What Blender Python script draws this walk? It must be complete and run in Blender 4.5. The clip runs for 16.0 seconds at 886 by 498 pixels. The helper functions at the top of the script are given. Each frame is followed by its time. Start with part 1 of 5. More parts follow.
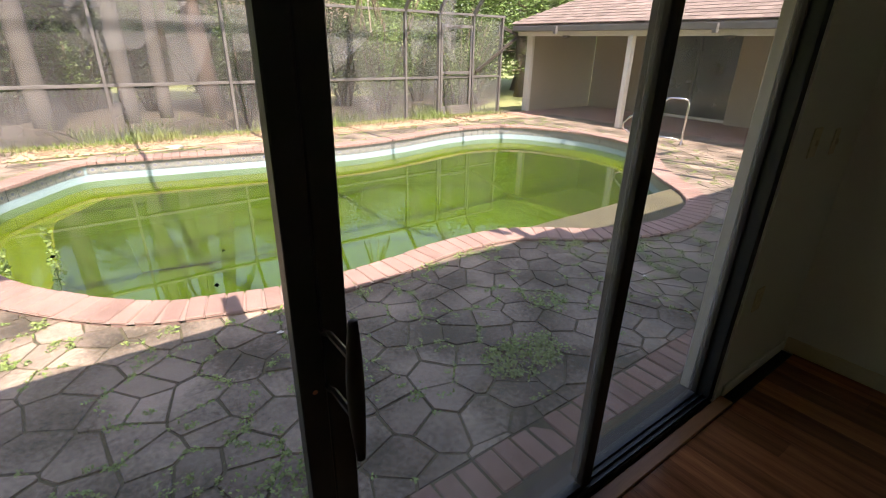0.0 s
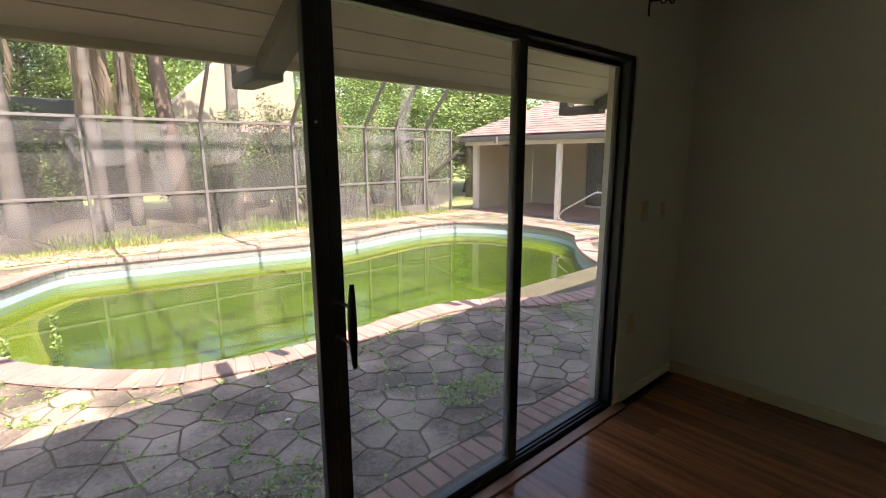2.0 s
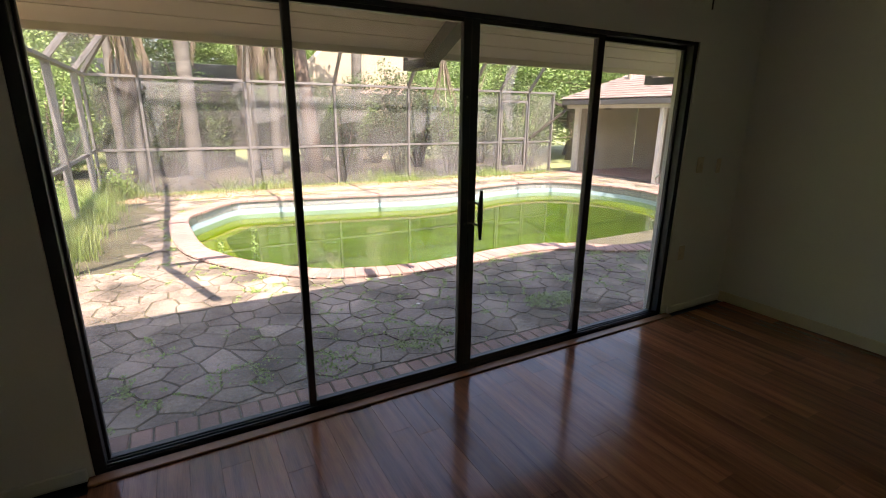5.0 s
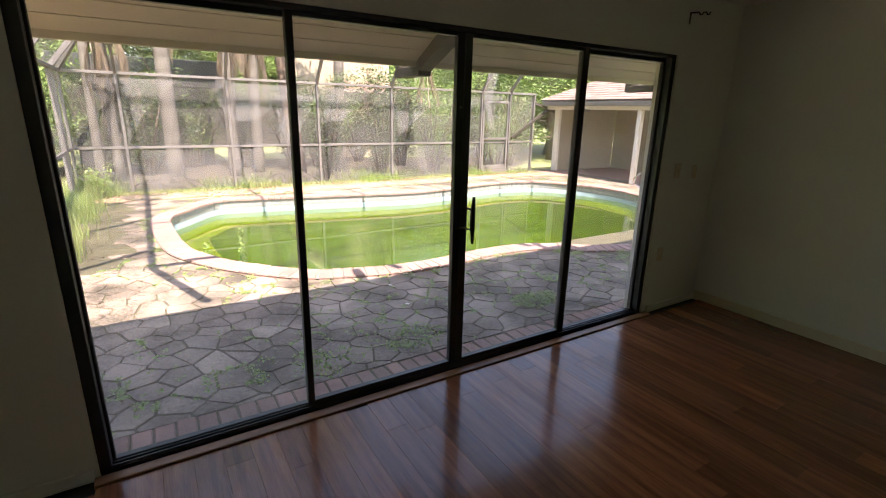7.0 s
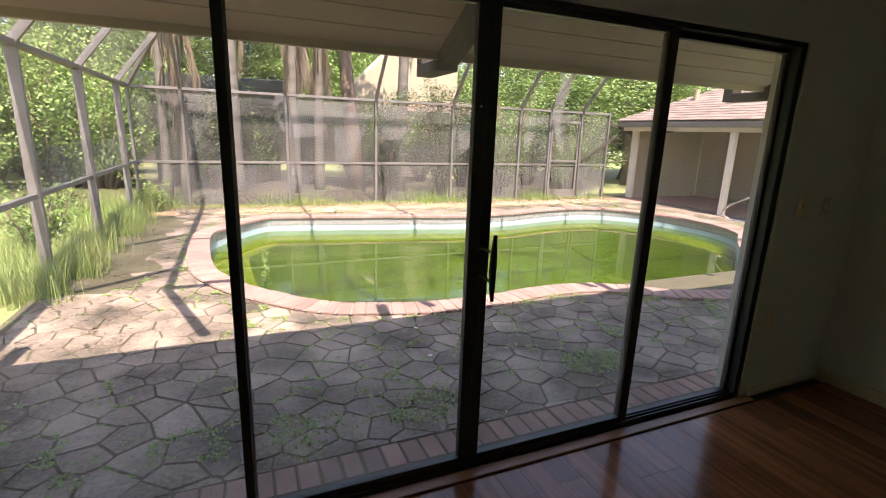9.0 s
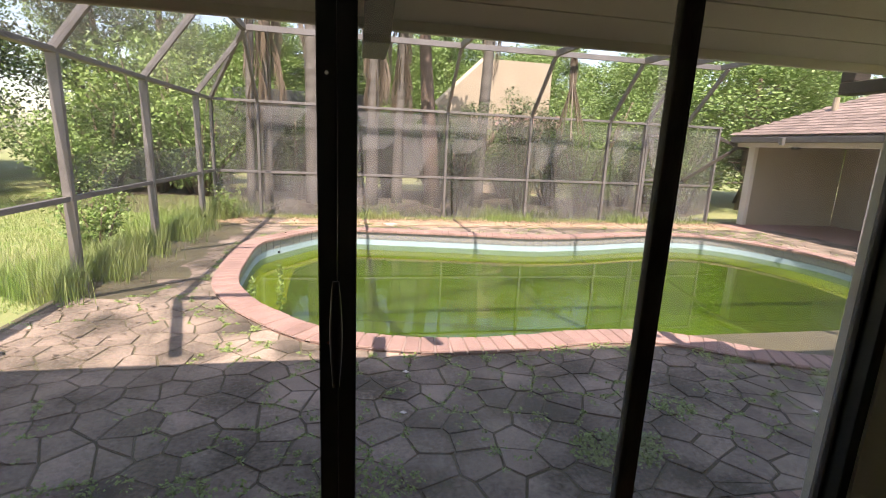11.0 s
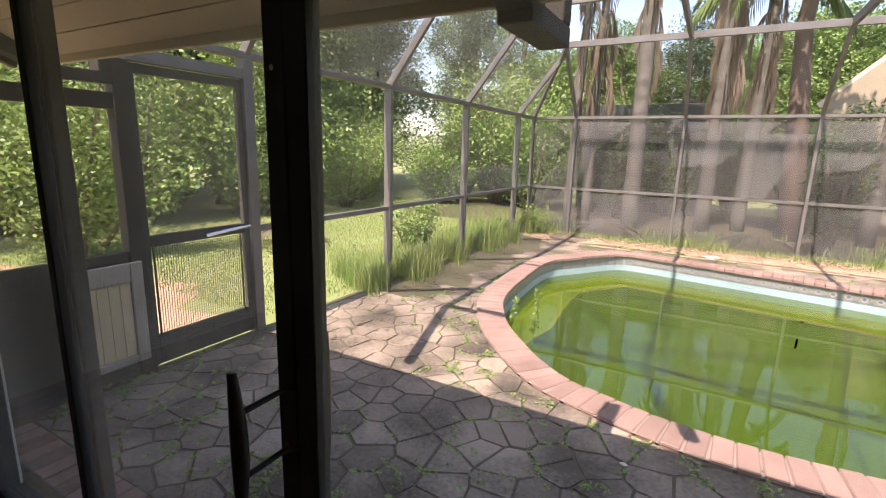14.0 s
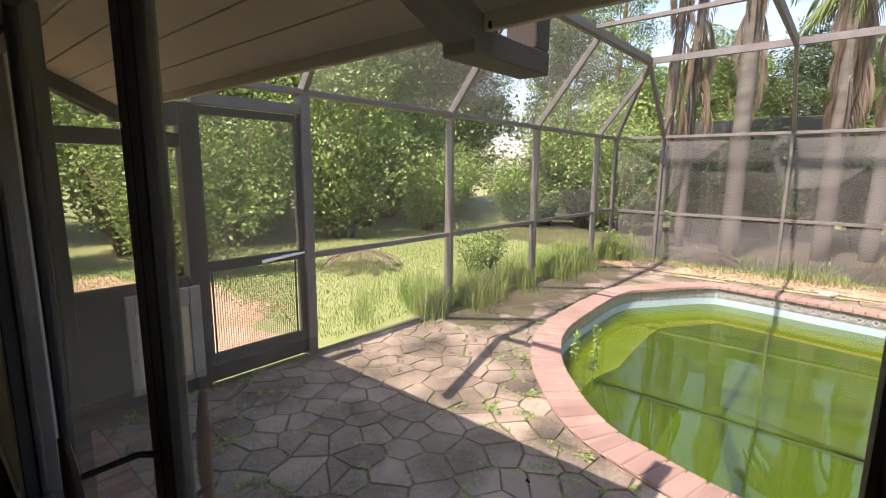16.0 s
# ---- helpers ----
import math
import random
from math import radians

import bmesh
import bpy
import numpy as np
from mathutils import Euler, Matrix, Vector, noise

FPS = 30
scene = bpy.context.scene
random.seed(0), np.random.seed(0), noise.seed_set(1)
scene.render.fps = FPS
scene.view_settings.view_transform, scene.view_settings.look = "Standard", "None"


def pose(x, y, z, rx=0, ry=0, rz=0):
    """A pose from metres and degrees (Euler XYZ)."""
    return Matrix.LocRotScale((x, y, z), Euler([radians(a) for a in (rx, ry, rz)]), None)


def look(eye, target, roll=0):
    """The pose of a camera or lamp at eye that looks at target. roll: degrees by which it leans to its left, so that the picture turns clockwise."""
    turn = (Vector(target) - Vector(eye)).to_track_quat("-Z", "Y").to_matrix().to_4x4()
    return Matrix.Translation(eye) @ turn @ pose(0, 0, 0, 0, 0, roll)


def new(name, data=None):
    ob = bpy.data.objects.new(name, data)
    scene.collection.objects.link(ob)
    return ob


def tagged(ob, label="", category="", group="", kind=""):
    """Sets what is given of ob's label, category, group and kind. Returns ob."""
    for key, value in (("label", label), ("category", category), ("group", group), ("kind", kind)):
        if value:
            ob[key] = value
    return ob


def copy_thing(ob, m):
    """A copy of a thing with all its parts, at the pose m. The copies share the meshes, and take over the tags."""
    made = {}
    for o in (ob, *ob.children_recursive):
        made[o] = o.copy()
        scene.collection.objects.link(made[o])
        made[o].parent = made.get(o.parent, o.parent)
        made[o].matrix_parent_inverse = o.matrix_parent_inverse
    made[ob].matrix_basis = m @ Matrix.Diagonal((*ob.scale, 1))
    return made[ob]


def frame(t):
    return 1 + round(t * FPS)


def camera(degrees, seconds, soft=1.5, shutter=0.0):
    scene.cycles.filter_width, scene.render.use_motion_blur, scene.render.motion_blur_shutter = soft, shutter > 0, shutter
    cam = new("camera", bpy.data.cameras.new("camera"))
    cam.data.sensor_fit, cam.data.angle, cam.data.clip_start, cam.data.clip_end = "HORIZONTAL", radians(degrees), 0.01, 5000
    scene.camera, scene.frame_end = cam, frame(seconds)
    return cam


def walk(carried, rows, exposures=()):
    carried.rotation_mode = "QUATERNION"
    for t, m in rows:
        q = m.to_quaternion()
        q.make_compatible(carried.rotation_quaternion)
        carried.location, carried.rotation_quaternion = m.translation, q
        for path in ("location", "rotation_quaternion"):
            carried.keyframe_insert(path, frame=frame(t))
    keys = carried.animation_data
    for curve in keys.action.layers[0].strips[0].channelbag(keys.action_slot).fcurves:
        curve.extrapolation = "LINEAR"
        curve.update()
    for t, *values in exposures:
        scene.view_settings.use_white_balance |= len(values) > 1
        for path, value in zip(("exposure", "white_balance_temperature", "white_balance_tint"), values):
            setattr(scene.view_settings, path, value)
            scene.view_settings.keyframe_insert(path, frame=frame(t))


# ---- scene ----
cam = camera(86.2, 16.0, 1.0)
PATH = [
    (0, (-0.033, -0.034, 1.511), (1.057, 1.444, 0.719), 1.25),
    (0.5, (-0.090, -0.086, 1.503), (1.012, 1.445, 0.839), 0.30),
    (1, (-0.277, -0.246, 1.525), (0.950, 1.275, 1.101), -1.99),
    (1.5, (-0.400, -0.431, 1.536), (0.948, 1.006, 1.190), -1.01),
    (2, (-0.482, -0.706, 1.525), (0.802, 0.775, 1.131), -0.20),
    (2.5, (-0.664, -0.906, 1.540), (0.539, 0.635, 1.119), -0.00),
    (3, (-0.882, -1.074, 1.559), (0.232, 0.517, 1.081), 0.00),
    (3.5, (-0.972, -1.259, 1.550), (0.026, 0.409, 1.077), 0.10),
    (4, (-1.050, -1.493, 1.525), (-0.130, 0.202, 0.994), 0.20),
    (4.2, (-1.076, -1.533, 1.523), (-0.166, 0.166, 0.990), 0.40),
    (6.3, (-1.343, -1.624, 1.582), (-0.333, 0.008, 1.018), 1.20),
    (6.5, (-1.342, -1.636, 1.594), (-0.338, 0.001, 1.036), 1.10),
    (7, (-1.318, -1.629, 1.589), (-0.303, 0.004, 1.036), 1.30),
    (7.5, (-1.191, -1.573, 1.540), (-0.216, 0.094, 1.022), 2.10),
    (8, (-1.024, -1.466, 1.520), (-0.120, 0.254, 1.045), 3.20),
    (8.5, (-0.863, -1.230, 1.514), (-0.041, 0.536, 1.060), 2.30),
    (9, (-0.683, -1.047, 1.514), (0.088, 0.736, 1.040), 2.00),
    (9.2, (-0.590, -1.015, 1.511), (0.113, 0.798, 1.043), 1.90),
    (11.3, (0.373, -0.552, 1.458), (0.738, 1.373, 1.057), 2.60),
    (11.5, (0.445, -0.547, 1.468), (0.811, 1.383, 1.089), 2.60),
    (12, (0.586, -0.422, 1.442), (0.966, 1.503, 1.054), 2.33),
    (12.5, (0.683, -0.223, 1.437), (0.967, 1.710, 1.007), 1.74),
    (13, (0.765, -0.135, 1.450), (0.690, 1.818, 1.027), 2.01),
    (13.5, (0.864, -0.075, 1.487), (0.237, 1.770, 1.039), 1.95),
    (14, (0.841, 0.073, 1.496), (-0.111, 1.784, 1.085), 1.61),
    (14.5, (0.907, 0.159, 1.561), (-0.290, 1.717, 1.186), 1.72),
    (15, (1.023, 0.272, 1.554), (-0.314, 1.712, 1.181), 2.54),
    (15.5, (1.087, 0.359, 1.563), (-0.232, 1.823, 1.217), 1.19),
    (16, (1.096, 0.388, 1.553), (-0.185, 1.887, 1.223), 0.55),
]
walk(cam, [(t, look(eye, target, roll)) for t, eye, target, roll in PATH], [(0, 2.38, 7600, 26), (1.5, 2.65, 7600, 27), (2.5, 2.8, 7600, 28), (4, 2.75, 7600, 28), (6.5, 3.0, 7600, 28), (8, 2.85, 7600, 28), (9, 2.55, 7600, 28), (11.3, 2.1, 7600, 28), (16, 2.12, 7600, 28)])

# ---- world and sun ----
SUN = Vector((0.06, 0.66, -1.0))  # the way the sunlight goes
world = bpy.data.worlds.new("world")
scene.world = world
world.use_nodes = True
wn = world.node_tree
sky = wn.nodes.new("ShaderNodeTexSky")
sky.sky_type, sky.sun_disc = "NISHITA", False
sky.dust_density = 1.2
sky.sun_elevation = math.atan2(1, math.hypot(SUN.x, SUN.y))
sky.sun_rotation = math.atan2(-SUN.x, -SUN.y)
wn.nodes["Background"].inputs[1].default_value = 0.108
wn.links.new(sky.outputs[0], wn.nodes["Background"].inputs[0])
sun = new("sun", bpy.data.lights.new("sun", "SUN"))
sun.data.energy, sun.data.angle, sun.data.color = 3.2, radians(0.53), (1.0, 0.96, 0.9)
sun.matrix_world = look((0, 0, 20), Vector((0, 0, 20)) + SUN)

# ---- materials ----
def mat(name, a, b=None, rough=0.7, metal=0.0, scale=6.0, fine=60.0, bump=0.2, spec=0.5, island=0.0, obj=0.0, stretch=None, coat=0.0, fade=0.55, coords="Object"):
    """A paint, stone or wood: two colours mixed by a broad and a fine noise, with relief."""
    m = bpy.data.materials.new(name)
    m.use_nodes = True
    nt = m.node_tree
    p = nt.nodes["Principled BSDF"]
    b = b or tuple(c * 0.7 for c in a)
    tc = nt.nodes.new("ShaderNodeTexCoord")
    mp = nt.nodes.new("ShaderNodeMapping")
    geo = nt.nodes.new("ShaderNodeNewGeometry")
    nt.links.new(geo.outputs["Position"] if coords == "World" else tc.outputs[coords], mp.inputs[0])
    if stretch:
        mp.inputs["Scale"].default_value = stretch
    n1, n2 = nt.nodes.new("ShaderNodeTexNoise"), nt.nodes.new("ShaderNodeTexNoise")
    for n, sc in ((n1, scale), (n2, fine)):
        nt.links.new(mp.outputs[0], n.inputs["Vector"])
        n.inputs["Scale"].default_value, n.inputs["Detail"].default_value = sc, 5.0
    add = nt.nodes.new("ShaderNodeMath")
    add.operation = "MULTIPLY_ADD"
    nt.links.new(n2.outputs["Fac"], add.inputs[0])
    add.inputs[1].default_value = 0.5
    nt.links.new(n1.outputs["Fac"], add.inputs[2])
    ramp = nt.nodes.new("ShaderNodeValToRGB")
    ramp.color_ramp.elements[0].position, ramp.color_ramp.elements[1].position = 0.75 - fade / 2, 0.75 + fade / 2
    ramp.color_ramp.elements[0].color, ramp.color_ramp.elements[1].color = (*a, 1), (*b, 1)
    nt.links.new(add.outputs[0], ramp.inputs[0])
    out = ramp.outputs[0]
    for amount, node, socket in ((obj, "ShaderNodeObjectInfo", "Random"), (island, "ShaderNodeNewGeometry", "Random Per Island")):
        if amount:
            src, mr, hsv = nt.nodes.new(node), nt.nodes.new("ShaderNodeMapRange"), nt.nodes.new("ShaderNodeHueSaturation")
            mr.inputs["To Min"].default_value, mr.inputs["To Max"].default_value = 1 - amount, 1 + amount
            nt.links.new(src.outputs[socket], mr.inputs["Value"])
            nt.links.new(mr.outputs[0], hsv.inputs["Value"])
            nt.links.new(out, hsv.inputs["Color"])
            out = hsv.outputs[0]
    nt.links.new(out, p.inputs["Base Color"])
    p.inputs["Roughness"].default_value, p.inputs["Metallic"].default_value = rough, metal
    p.inputs["Specular IOR Level"].default_value, p.inputs["Coat Weight"].default_value = spec, coat
    if bump:
        bp = nt.nodes.new("ShaderNodeBump")
        bp.inputs["Strength"].default_value, bp.inputs["Distance"].default_value = bump, 0.01
        nt.links.new(add.outputs[0], bp.inputs["Height"])
        nt.links.new(bp.outputs[0], p.inputs["Normal"])
    return m


def leaf_mat(name, a, b, glow=0.35):
    """Leaves: colour varies leaf by leaf, and light passes through."""
    m = mat(name, a, b, rough=0.5, scale=1.2, fine=9, bump=0, island=0.35, fade=0.4)
    nt = m.node_tree
    p = nt.nodes["Principled BSDF"]
    tr, mx = nt.nodes.new("ShaderNodeBsdfTranslucent"), nt.nodes.new("ShaderNodeMixShader")
    nt.links.new(p.inputs["Base Color"].links[0].from_socket, tr.inputs[0])
    mx.inputs[0].default_value = glow
    nt.links.new(p.outputs[0], mx.inputs[1])
    nt.links.new(tr.outputs[0], mx.inputs[2])
    nt.links.new(mx.outputs[0], nt.nodes["Material Output"].inputs[0])
    return m


def glass_mat(name, haze):
    """A dirty pane: clear glass with gloss, and a film of dust and smears."""
    m = bpy.data.materials.new(name)
    m.use_nodes = True
    nt = m.node_tree
    for n in list(nt.nodes):
        if n.type != "OUTPUT_MATERIAL":
            nt.nodes.remove(n)
    N = nt.nodes.new
    tr, gl, df, fr = N("ShaderNodeBsdfTransparent"), N("ShaderNodeBsdfGlossy"), N("ShaderNodeBsdfTranslucent"), N("ShaderNodeMath")
    tr.inputs[0].default_value = (0.93, 0.95, 0.94, 1)
    gl.inputs["Roughness"].default_value = 0.01
    df.inputs[0].default_value = (0.8, 0.8, 0.76, 1)
    lw, pw = N("ShaderNodeLayerWeight"), N("ShaderNodeMath")
    lw.inputs[0].default_value = 0.5
    pw.operation, fr.operation = "POWER", "MULTIPLY_ADD"
    nt.links.new(lw.outputs["Facing"], pw.inputs[0])
    pw.inputs[1].default_value = 4.0
    nt.links.new(pw.outputs[0], fr.inputs[0])
    fr.inputs[1].default_value, fr.inputs[2].default_value = 0.5, 0.035
    tc, mp, n1, n2 = N("ShaderNodeTexCoord"), N("ShaderNodeMapping"), N("ShaderNodeTexNoise"), N("ShaderNodeTexNoise")
    mp.inputs["Scale"].default_value = (1.0, 1.0, 0.25)
    nt.links.new(tc.outputs["Object"], mp.inputs[0])
    nt.links.new(mp.outputs[0], n1.inputs["Vector"])
    nt.links.new(tc.outputs["Object"], n2.inputs["Vector"])
    n1.inputs["Scale"].default_value, n1.inputs["Detail"].default_value = 5.0, 6.0
    n2.inputs["Scale"].default_value, n2.inputs["Detail"].default_value = 2.0, 3.0
    mul, mr = N("ShaderNodeMath"), N("ShaderNodeMapRange")
    mul.operation = "MULTIPLY"
    nt.links.new(n1.outputs["Fac"], mul.inputs[0])
    nt.links.new(n2.outputs["Fac"], mul.inputs[1])
    nt.links.new(mul.outputs[0], mr.inputs["Value"])
    mr.inputs["From Min"].default_value, mr.inputs["From Max"].default_value = 0.15, 0.42
    mr.inputs["To Min"].default_value, mr.inputs["To Max"].default_value = haze * 0.3, haze
    m1, m2 = N("ShaderNodeMixShader"), N("ShaderNodeMixShader")
    nt.links.new(mr.outputs[0], m1.inputs[0])
    nt.links.new(tr.outputs[0], m1.inputs[1])
    nt.links.new(df.outputs[0], m1.inputs[2])
    nt.links.new(fr.outputs[0], m2.inputs[0])
    nt.links.new(m1.outputs[0], m2.inputs[1])
    nt.links.new(gl.outputs[0], m2.inputs[2])
    nt.links.new(m2.outputs[0], nt.nodes["Material Output"].inputs[0])
    return m


def screen_mat(name, cover, colour=(0.4, 0.4, 0.4)):
    """Insect screen: threads far too fine to see singly, so part of the light passes."""
    m = bpy.data.materials.new(name)
    m.use_nodes = True
    nt = m.node_tree
    p = nt.nodes["Principled BSDF"]
    p.inputs["Base Color"].default_value, p.inputs["Roughness"].default_value = (*colour, 1), 0.8
    N = nt.nodes.new
    tr, tl, mx0, mx = N("ShaderNodeBsdfTransparent"), N("ShaderNodeBsdfTranslucent"), N("ShaderNodeMixShader"), N("ShaderNodeMixShader")
    tl.inputs[0].default_value = (*colour, 1)
    mx0.inputs[0].default_value = 0.4
    nt.links.new(p.outputs[0], mx0.inputs[1])
    nt.links.new(tl.outputs[0], mx0.inputs[2])
    tc, n1, mr = N("ShaderNodeTexCoord"), N("ShaderNodeTexNoise"), N("ShaderNodeMapRange")
    nt.links.new(tc.outputs["Object"], n1.inputs["Vector"])
    n1.inputs["Scale"].default_value, n1.inputs["Detail"].default_value = 1.1, 6.0
    nt.links.new(n1.outputs["Fac"], mr.inputs["Value"])
    mr.inputs["From Min"].default_value, mr.inputs["From Max"].default_value = 0.3, 0.7
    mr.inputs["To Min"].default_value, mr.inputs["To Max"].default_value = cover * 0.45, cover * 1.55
    nt.links.new(mr.outputs[0], mx.inputs[0])
    nt.links.new(tr.outputs[0], mx.inputs[1])
    nt.links.new(mx0.outputs[0], mx.inputs[2])
    nt.links.new(mx.outputs[0], nt.nodes["Material Output"].inputs[0])
    return m


M_WALL = mat("pale_wall_paint", (0.83, 0.86, 0.77), (0.77, 0.8, 0.71), rough=0.6, scale=1.5, fine=140, bump=0.1)
M_CEIL = mat("ceiling_paint", (0.8, 0.8, 0.75), (0.74, 0.74, 0.7), rough=0.8, scale=2, fine=120, bump=0.25)
M_TRIM = mat("cream_trim_paint", (0.78, 0.73, 0.52), (0.68, 0.63, 0.45), rough=0.5, scale=3, fine=60, bump=0.05)
M_FLOOR = mat("reddish_laminate_plank", (0.42, 0.155, 0.062), (0.15, 0.045, 0.019), rough=0.17, scale=3, fine=26, bump=0.04, obj=0.36, island=0.2, stretch=(9.0, 0.45, 1.0), coat=0.2, coords="World")
M_OAK = mat("orange_oak_strip", (0.42, 0.2, 0.09), (0.3, 0.13, 0.055), rough=0.35, scale=4, fine=40, bump=0.05, stretch=(0.4, 6, 6))
M_BRONZE = mat("dark_bronze_aluminium", (0.035, 0.042, 0.043), (0.05, 0.055, 0.054), rough=0.42, metal=0.3, scale=8, fine=90, bump=0.05)
M_WEATHERED = mat("weathered_bronze_aluminium", (0.085, 0.08, 0.07), (0.035, 0.032, 0.028), rough=0.7, metal=0.3, scale=9, fine=70, bump=0.15, stretch=(2, 2, 0.5))
M_HANDLE = mat("black_handle_paint", (0.02, 0.018, 0.016), (0.03, 0.025, 0.02), rough=0.4, scale=20, fine=120, bump=0.05)
M_WOODHANDLE = mat("brown_wood_handle", (0.16, 0.06, 0.025), (0.08, 0.03, 0.012), rough=0.5, scale=20, fine=90, bump=0.1, stretch=(4, 4, 0.5))
M_SOFFIT = mat("cream_soffit_board", (0.72, 0.63, 0.48), (0.6, 0.51, 0.37), rough=0.7, scale=2.5, fine=40, bump=0.08, stretch=(0.4, 2, 2))
M_DARKWOOD = mat("dark_brown_painted_wood", (0.042, 0.033, 0.027), (0.024, 0.019, 0.015), rough=0.75, scale=6, fine=60, bump=0.15)
M_STONE = mat("flagstone", (0.305, 0.24, 0.193), (0.065, 0.054, 0.04), rough=0.9, scale=2.3, fine=42, bump=0.8, fade=0.34, obj=0.24, island=0.2, coords="World")
M_BRICK = mat("red_patio_brick", (0.33, 0.195, 0.16), (0.21, 0.12, 0.098), rough=0.9, scale=5, fine=70, bump=0.4, obj=0.2, island=0.2, coords="World")
M_COPING = mat("pink_red_coping_brick", (0.32, 0.205, 0.178), (0.215, 0.135, 0.115), rough=0.85, scale=5, fine=70, bump=0.35, obj=0.16, coords="World")
M_JOINT = mat("mossy_sand_joint", (0.11, 0.1, 0.055), (0.055, 0.05, 0.032), rough=1.0, scale=1.6, fine=45, bump=0.6)
M_SOIL = mat("leaf_litter_soil", (0.5, 0.34, 0.24), (0.33, 0.22, 0.13), rough=1.0, scale=2, fine=60, bump=0.6)
M_LAWN = mat("lawn_ground", (0.15, 0.23, 0.06), (0.27, 0.25, 0.13), rough=1.0, scale=0.5, fine=12, bump=0.6)
M_BEDSOIL = mat("dark_leafy_soil", (0.085, 0.065, 0.042), (0.04, 0.034, 0.022), rough=1.0, scale=2, fine=40, bump=0.6)
M_PET = mat("yellowed_plastic", (0.7, 0.6, 0.4), (0.58, 0.48, 0.3), rough=0.45, scale=5, fine=50, bump=0.05)
M_PETFRAME = mat("dirty_white_plastic", (0.42, 0.4, 0.35), (0.28, 0.26, 0.22), rough=0.5, scale=4, fine=40, bump=0.05)
M_MORTAR = mat("pale_mortar", (0.3, 0.22, 0.19), (0.21, 0.155, 0.13), rough=0.95, scale=4, fine=60, bump=0.3)
M_PLASTER = mat("pale_blue_pool_plaster", (0.29, 0.41, 0.46), (0.22, 0.33, 0.35), rough=0.7, scale=2, fine=40, bump=0.1)
M_BENCH = mat("algae_stained_bench", (0.5, 0.56, 0.06), (0.36, 0.45, 0.05), rough=0.9, scale=1.5, fine=20, bump=0.1)
M_NOSING = mat("pale_step_edge", (0.7, 0.66, 0.5), (0.5, 0.48, 0.34), rough=0.8, scale=6, fine=40, bump=0.1)
M_ALGAE = mat("algae_covered_plaster", (0.15, 0.26, 0.02), (0.09, 0.18, 0.014), rough=0.9, scale=1, fine=20, bump=0.1)
M_GREY = mat("grey_bronze_enclosure_aluminium", (0.2, 0.19, 0.185), (0.12, 0.113, 0.108), rough=0.5, metal=0.35, scale=5, fine=60, bump=0.05)
M_SIDING = mat("cream_lap_siding", (0.36, 0.3, 0.22), (0.3, 0.25, 0.18), rough=0.7, scale=2, fine=40, bump=0.08, coords="World")
M_WHITE = mat("white_exterior_paint", (0.74, 0.7, 0.62), (0.64, 0.6, 0.52), rough=0.55, scale=3, fine=50, bump=0.05)
M_SHINGLE = mat("brown_asphalt_shingle", (0.235, 0.18, 0.16), (0.15, 0.115, 0.1), rough=0.95, scale=3, fine=90, bump=0.5, island=0.25, obj=0.2, coords="World")
M_CHROME = mat("chrome_tube", (0.75, 0.75, 0.76), (0.6, 0.6, 0.6), rough=0.15, metal=1.0, scale=9, fine=60, bump=0.02)
M_DARKGLASS = mat("dark_window_glass", (0.012, 0.013, 0.012), (0.02, 0.02, 0.018), rough=0.05, scale=2, fine=10, bump=0)
M_BARK = mat("grey_palm_bark", (0.165, 0.152, 0.135), (0.07, 0.063, 0.054), rough=0.95, scale=3, fine=30, bump=0.7, stretch=(1, 1, 4))
M_BARKDARK = mat("brown_pine_bark", (0.17, 0.12, 0.09), (0.085, 0.06, 0.045), rough=0.95, scale=5, fine=30, bump=0.9, stretch=(2, 2, 0.7))
M_LEAF = leaf_mat("green_leaves", (0.14, 0.24, 0.065), (0.2, 0.3, 0.085), 0.25)
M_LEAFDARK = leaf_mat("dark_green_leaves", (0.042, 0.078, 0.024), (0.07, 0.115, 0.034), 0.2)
M_LEAFLIGHT = leaf_mat("yellow_green_leaves", (0.18, 0.3, 0.075), (0.26, 0.34, 0.11), 0.3)
M_GRASS = leaf_mat("long_grass_blades", (0.17, 0.29, 0.06), (0.29, 0.32, 0.13), 0.35)
M_FROND = leaf_mat("green_palm_frond", (0.11, 0.2, 0.05), (0.17, 0.25, 0.08), 0.3)
M_DEADFROND = leaf_mat("dry_palm_frond", (0.2, 0.155, 0.11), (0.1, 0.075, 0.055), 0.2)
M_GLASS = glass_mat("dirty_door_glass", 0.1)
M_SCREEN = screen_mat("insect_screen", 0.36, (0.15, 0.145, 0.15))
M_SCREENSIDE = screen_mat("clean_side_screen", 0.07, (0.2, 0.2, 0.2))
# Pale mesh: older dusty strips, and sunlit patches put into the colour.
M_SCREENHAZE = screen_mat("dusty_and_sunlit_screen", 0.3, (0.3, 0.3, 0.3))
M_SCREENROOF = screen_mat("roof_insect_screen", 0.26, (0.2, 0.2, 0.2))
M_SCREENLOW = screen_mat("dense_lower_screen", 0.38, (0.24, 0.235, 0.24))


